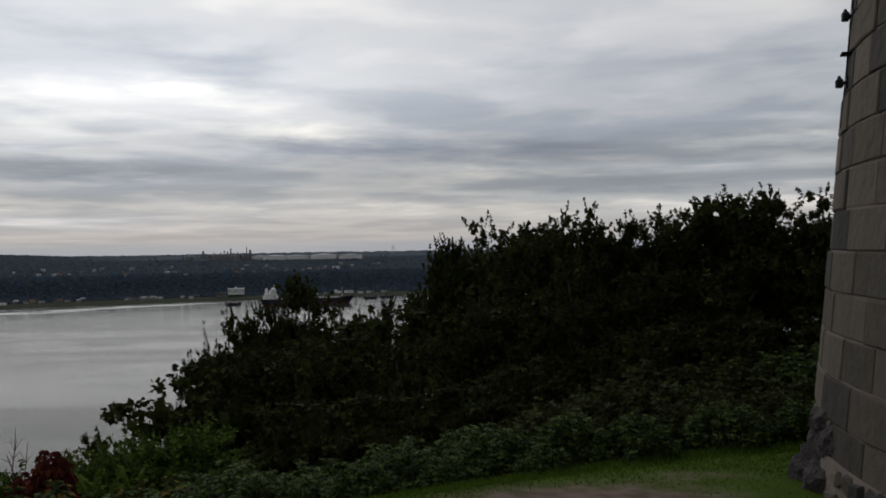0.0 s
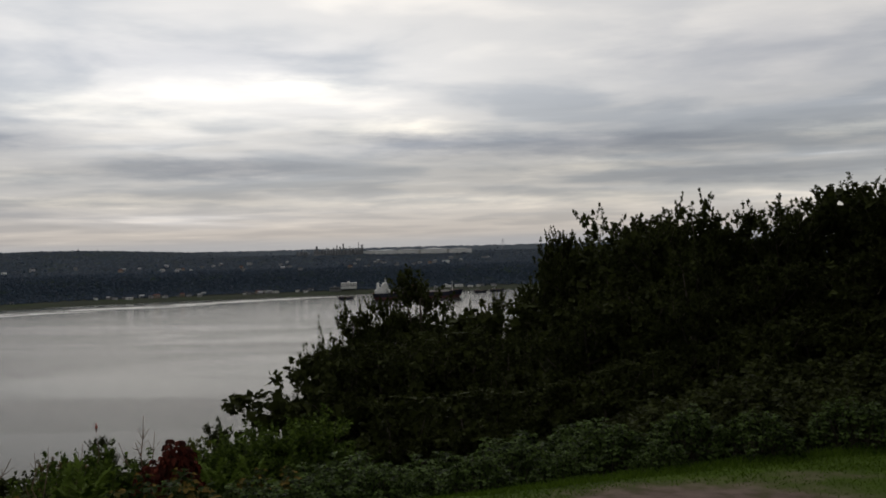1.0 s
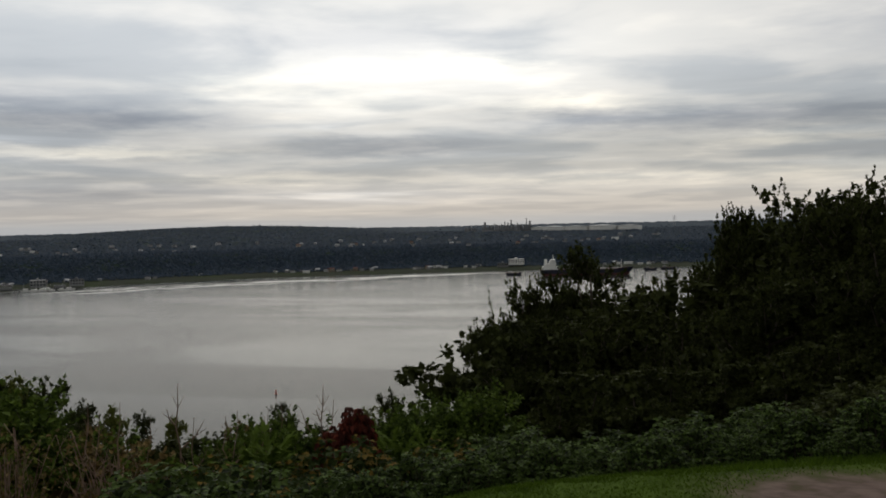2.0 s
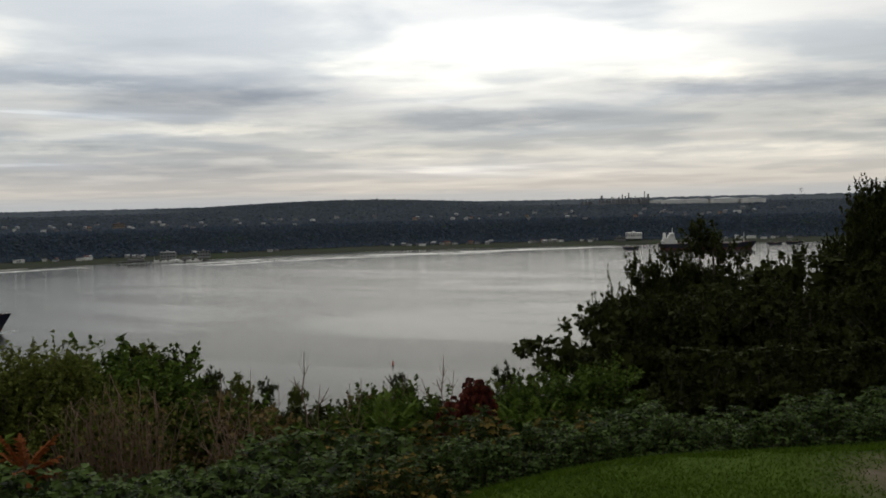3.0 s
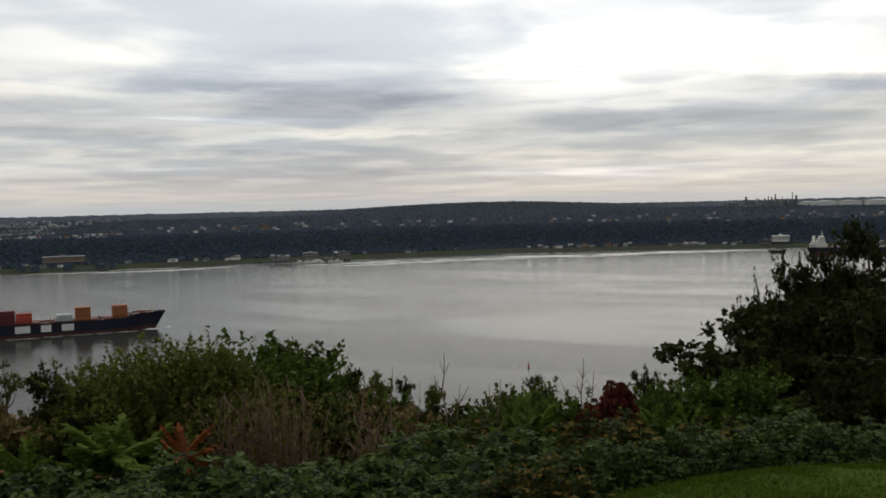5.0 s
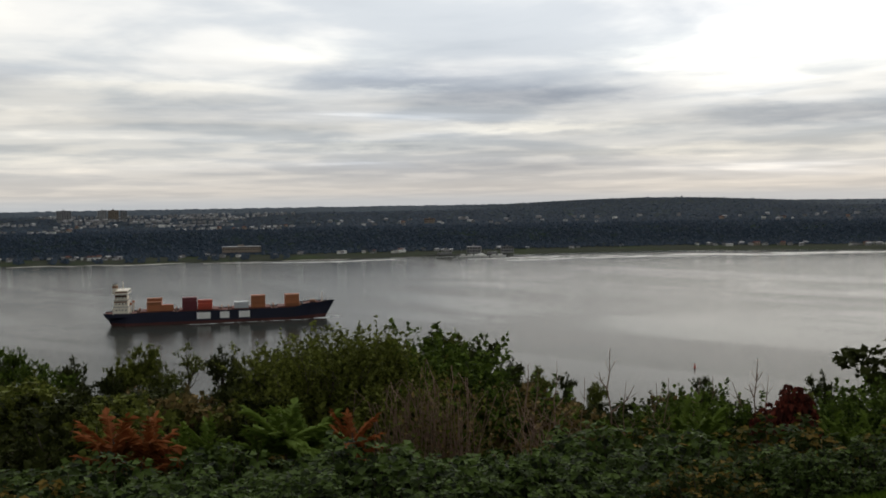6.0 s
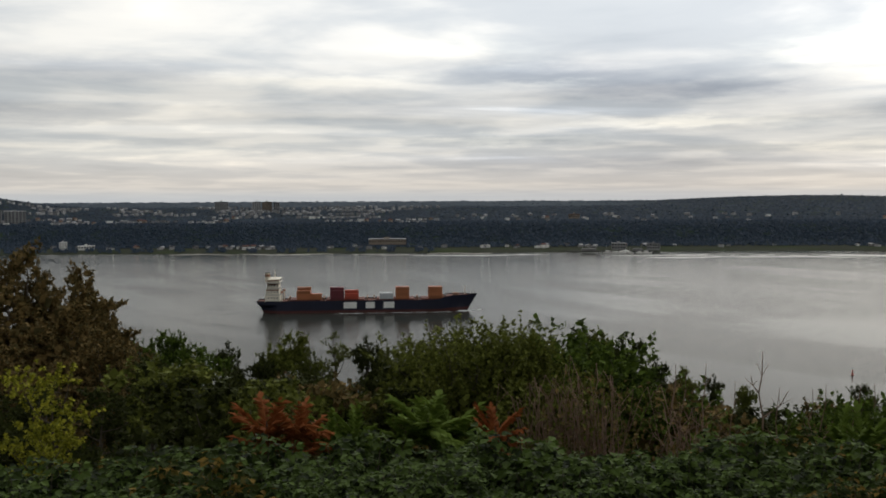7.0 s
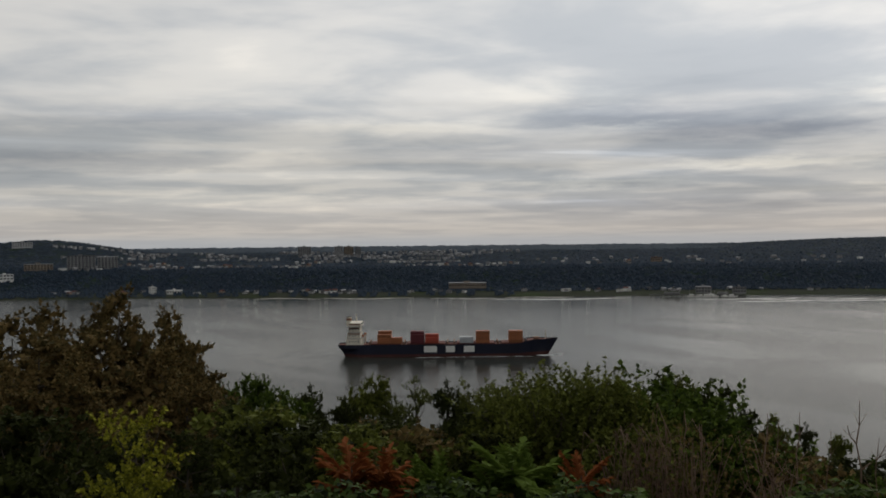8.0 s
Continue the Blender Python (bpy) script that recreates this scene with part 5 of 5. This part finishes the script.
def mud_bar(az0, az1, dr, wide, mat, label, seed):
    """A low bar in the shallows off the far shore: mud, sand or a painted sky streak."""
    rng = np.random.default_rng(seed)
    V, F = [], []
    n = 28
    for i in range(n):
        k = i / (n - 1)
        az = az0 + (az1 - az0) * k
        r = float(curve(az, SHORE)) + dr + 10 * math.sin(k * 7 + seed)
        w = wide * (math.sin(math.pi * k) ** 0.7) * rng.uniform(0.35, 1.0) + 0.2
        for s, z in ((-1, -0.4), (-0.5, 0.25), (0.5, 0.3), (1, -0.4)):
            V.append(tuple(polar(az, r + s * w, WATER + z)))
    for i in range(n - 1):
        for j in range(3):
            a = i * 4 + j
            F.append((a, a + 1, a + 5, a + 4))
    tagged(put("mud_bar", V, F, mat, smooth=True), label, "mud bar", kind="structure")


def moored_tanker():
    stern, bow = polar(10.95, 1800, WATER), polar(5.5, 1815, WATER)
    root = new("moored_ship")
    base = place_frame(stern, bow)
    root.matrix_world = base
    rings = hull_rings(168, 27, 11.5, 14.0, (-0.1, 0.15, 0.35, 0.6, 0.8, 0.95, 1.0))
    skin(rings, 0, 2, BOOT, root, "boot_topping", "dull red paint along the waterline")
    skin(rings, 2, 6, HULL, root, "hull", "dark blue hull plating")
    V = []
    for x, w, z in (r[-1] for r in rings):
        V += [(x, w - 0.2, z - 0.5), (x, -w + 0.2, z - 0.5)]
    put("deck", V, [(2 * k, 2 * k + 2, 2 * k + 3, 2 * k + 1) for k in range(len(rings) - 1)], DECK, root)
    for x0, x1, w, z0, z1 in ((6, 34, 12, 11, 17), (9, 31, 11, 17, 22), (18, 30, 10, 22, 27), (21, 29, 13, 27, 30.5)):
        part("deckhouse", box_bm(x0, x1, -w, w, z0, z1, 0.2), WHITE, root)
    part("funnel", cyl_bm(2.8, 2.4, 20, 31, 16, 12, 0), WHITE, root)
    part("radar_mast", cyl_bm(0.6, 0.3, 30, 40, 8, 26, 0), WHITE, root)
    part("fore_mast", cyl_bm(0.6, 0.3, 13, 30, 8, 152, 0), WHITE, root)
    part("pipeline", box_bm(40, 148, -2, 2, 11.5, 13.5), WALL_PALE, root)
    part("manifold", box_bm(90, 96, -11, 11, 11.5, 13.8), WALL_GREY, root)
    for x in (60, 118):
        part("crane_post", cyl_bm(0.7, 0.5, 11, 20, 8, x, 0), WALL_PALE, root)
    tagged(root, "dark blue tanker with white superstructure moored by the far shore", "ship")


def barge(az, r, length, label):
    root = new("barge")
    root.matrix_world = Matrix.Translation(polar(az, r, WATER)) @ pose(0, 0, 0, 0, 0, az)
    rings = hull_rings(length, length * 0.3, 4.0, 4.6, (-0.2, 0.3, 0.7, 1.0), 2, 2)
    rings = [[(x - length / 2, y, z) for x, y, z in ring] for ring in rings]
    skin(rings, 0, 3, HULL, root, "hull")
    part("deck", box_bm(-length * 0.4, length * 0.36, -length * 0.12, length * 0.12, 3.0, 4.1), RUST, root)
    part("wheelhouse", box_bm(-length * 0.3, -length * 0.1, -2.5, 2.5, 4.1, 7.5, 0.2), WALL_GREY, root)
    tagged(root, label, "barge")


def small_boat(az, r, turn, s):
    root = new("boat")
    root.matrix_world = Matrix.Translation(polar(az, r, WATER)) @ pose(0, 0, 0, 0, 0, turn) @ Matrix.Scale(s, 4)
    rings = hull_rings(12, 3.6, 1.5, 2.0, (-0.2, 0.3, 0.7, 1.0), 0.5, 1.0)
    skin(rings, 0, 3, WHITE, root, "hull")
    part("cabin", box_bm(3, 8, -1.2, 1.2, 1.4, 3.2, 0.2), WHITE, root)
    part("mast", cyl_bm(0.12, 0.06, 2, 11, 6, 7.5, 0), WALL_PALE, root)
    tagged(root, "small white boat at the far-shore marina", "boat", "marina boats")


def pier(az, r, length, label):
    root = new("pier")
    root.matrix_world = Matrix.Translation(polar(az, r, WATER)) @ pose(0, 0, 0, 0, 0, az)
    part("deck", box_bm(-length / 2, length / 2, -5, 5, 3.0, 4.4), MUD, root)
    for i in range(int(length / 9)):
        part("pile", cyl_bm(0.6, 0.6, -2, 3.0, 8, -length / 2 + 4 + i * 9, -4.5), MUD, root)
    part("shed", box_bm(-length * 0.2, length * 0.1, -3, 3, 4.4, 8.5), WALL_GREY, root)
    tagged(root, label, "pier")


def buoy(az, r):
    root = new("buoy")
    root.matrix_world = Matrix.Translation(polar(az, r, WATER)) @ Matrix.Scale(0.7, 4)
    part("float", cyl_bm(1.2, 1.0, -0.4, 1.0, 16), REDBOX, root)
    part("tower", cyl_bm(0.7, 0.25, 1.0, 4.0, 8), REDBOX, root)
    part("lantern", cyl_bm(0.25, 0.2, 4.0, 4.7, 10), IRON, root)
    tagged(root, "small red channel buoy on the river", "buoy")


def pylon(az, r, top_el):
    p = stand(az, r, 0.5)
    h = EYE + r * math.tan(radians(top_el)) - p.z
    root = new("pylon")
    root.matrix_world = Matrix.Translation(p) @ pose(0, 0, 0, 0, 0, az)
    for sx in (-1, 1):
        for sy in (-1, 1):
            put("leg", *tube([(sx * 4, sy * 4, 0), (sx * 0.8, sy * 0.8, h)], [0.5, 0.35], 4), STEEL, root)
    for k in (0.7, 0.82, 0.94):
        part("cross_arm", box_bm(-7, 7, -0.4, 0.4, h * k, h * k + 0.7), STEEL, root)
    tagged(root, "distant steel lattice pylon", "pylon")


far_woods()
houses()
block(60.95, 2620, 22, 18, 26, WALL_PALE, "pale high apartment building on the plateau", 8, 4, lift=2)
block(60.35, 2640, 26, 18, 25, WALL_TAN, "brownish high apartment building on the plateau", 8, 5, lift=2)
block(59.8, 2630, 16, 18, 23, WALL_GREY, "grey apartment building on the plateau", 7, 3, lift=2)
block(62.95, 2700, 36, 18, 24, WALL_GREY, "grey apartment block among trees", 6, 6, lift=2)
block(75.4, 2320, 60, 30, 30, WALL_GREY, "large grey institutional building above the bluff", 7, 8, lift=2)
block(74.0, 2330, 44, 26, 26, WALL_GREY, "grey block with a pale roof above the bluff", 6, 6, WALL_PALE, lift=2)
block(77.6, 2330, 60, 24, 12, WALL_TAN, "long tan building above the bluff", 3, 9, WALL_PALE, lift=2)
block(79.3, 2250, 34, 20, 12, WHITE, "white commercial building above the bluff", 2, 5, WALL_PALE, lift=2)
block(78.4, 2800, 50, 20, 13, WALL_PALE, "pale apartment building on the hill", 4, 8, lift=3)
block(53.3, 1925, 74, 16, 7, WALL_TAN, "long low tan building at the foot of the bluff", 2, 14, WALL_PALE, lift=6)
block(71.6, 1995, 14, 12, 13, WHITE, "white tower-like shed on the far shore", 3, 3, WHITE, lift=1)
block(70.4, 1985, 30, 14, 6, WHITE, "long white shed on the far shore", 1, 6, WHITE, lift=1)
block(42.2, 2290, 26, 12, 7, WALL_TAN, "red-roofed hall on the plateau", 2, 6, ROOF_RED, lift=4)
block(12.3, 2100, 34, 18, 8, WHITE, "white waterside terminal building", 2, 7, WHITE, lift=7)
block(13.1, 2075, 24, 14, 5, WALL_GREY, "low grey terminal building", 1, 5, lift=3)
block(39.6, 1850, 26, 14, 11, WALL_GREY, "grey harbour building by the marina", 2, 5, WALL_PALE, lift=1)
block(37.6, 1860, 24, 14, 10, WALL_GREY, "old grey waterfront building", 2, 5, lift=1)
for az, rad, h in ((10.9, 26, 14), (10.0, 38, 15), (8.75, 40, 15), (7.2, 44, 17), (5.65, 38, 16), (9.5, 22, 13), (7.9, 26, 12)):
    tank(az, 3020 + (40 if rad < 30 else 0), rad, h)
for az, el, w in ((14.13, 0.0, 4.2), (12.94, 0.03, 2.2), (12.76, -0.04, 2.6), (12.57, 0.13, 2.6), (12.2, -0.05, 1.6), (11.66, 0.21, 1.6), (11.46, 0.04, 4.0), (13.3, -0.2, 2.0), (14.6, -0.3, 1.6)):
    stack(az, 3050, el, w)
for i, az in enumerate((11.7, 12.2, 12.8, 13.4, 14.0, 15.0)):
    process_unit(az, 3010, 34, 26 - 2 * (i % 3), 40 + i)
pylon(3.08, 3600, 0.19)
for i, (a0, a1, dr, w) in enumerate(((15, 24, -62, 7), (17, 30, -90, 9), (20, 27, -125, 8), (24, 37, -105, 8), (26, 33, -150, 7), (28, 40, -70, 9), (31, 38, -140, 6), (13, 20, -35, 6), (44, 52, -40, 6))):
    # each mud bar gets a pale strip, painted as bright reflected sky
    mud_bar(a0, a1, dr - 30, 12 + w * 1.2, SKY_STREAK, "pale streak painted for sky reflected in wet shallows", 50 + i)
    mud_bar(a0 + 0.6, a1 - 0.4, dr, 3 + w * 1.4, MUD, "dark bar of tidal mud in the shallows", i)
for i, (a0, a1, dr, w) in enumerate(((56.5, 62, -6, 24), (51.5, 55.5, -35, 12), (47, 51, -8, 14), (62, 66, -10, 14))):
    mud_bar(a0, a1, dr, w, SAND, "pale sand bar along the far shore", 20 + i)
moored_tanker()
barge(12.5, 1841, 30, "dark work barge moored by the far shore")
barge(4.5, 1960, 26, "dark barge beyond the moored tanker")
barge(3.5, 1990, 30, "dark barge beyond the moored tanker")
rb = random.Random(9)
for i in range(13):
    small_boat(38.3 + 0.15 * i + rb.uniform(-0.03, 0.03), 1772 + rb.uniform(-8, 12), rb.uniform(0, 360), rb.uniform(1.0, 1.7))
pier(41.2, 1772, 90, "dark timber pier by the marina")
pier(38.4, 1780, 60, "dark wharf behind moored boats")
buoy(26.75, 590)


# ---- grass ----
def lawn():
    """Short blades over the near lawn, thinner on the worn path."""
    rng = np.random.default_rng(29)
    n = 90000
    az, q = rng.uniform(-24, 40, n), rng.uniform(0, 1, n)
    edge = curve(az, EDGE)
    r = edge + 0.5 - (edge - 3.5) * q
    a = np.radians(az)
    x, y = -np.sin(a) * r, np.cos(a) * r
    worn = np.clip(2.3 - 1.6 * np.hypot((x - 1.05) / 1.15, (y - 6.75) / 1.0), 0, 1) + np.clip(1.1 - np.hypot((x - 2.1) / 0.75, (y - 8.05) / 0.3), 0, 0.75)
    keep = rng.uniform(0, 1, n) > worn * 1.05
    x, y, az, r, edge = x[keep], y[keep], az[keep], r[keep], edge[keep]
    n = len(x)
    z = land(az, r)
    h = rng.uniform(0.012, 0.03, n) + 0.05 * np.clip((r - edge + 0.1) / 0.5, 0, 1)
    t = rng.uniform(0, 6.28, n)
    P = np.stack([x, y, z], -1)
    S = np.stack([np.cos(t), np.sin(t), 0 * t], -1) * 0.006
    T = P + np.stack([rng.normal(0, 0.02, n), rng.normal(0, 0.02, n), h], -1)
    V = np.stack([P - S, P + S, T], 1).reshape(-1, 3)
    tagged(put("grass", V, np.arange(3 * n).reshape(-1, 3), LEAF_GRASS), "short green lawn grass", "grass", kind="stuff")


LEAF_GRASS = leaf_material("grass_blade", (0.060, 0.100, 0.009), dark=(0.050, 0.084, 0.008))
lawn()
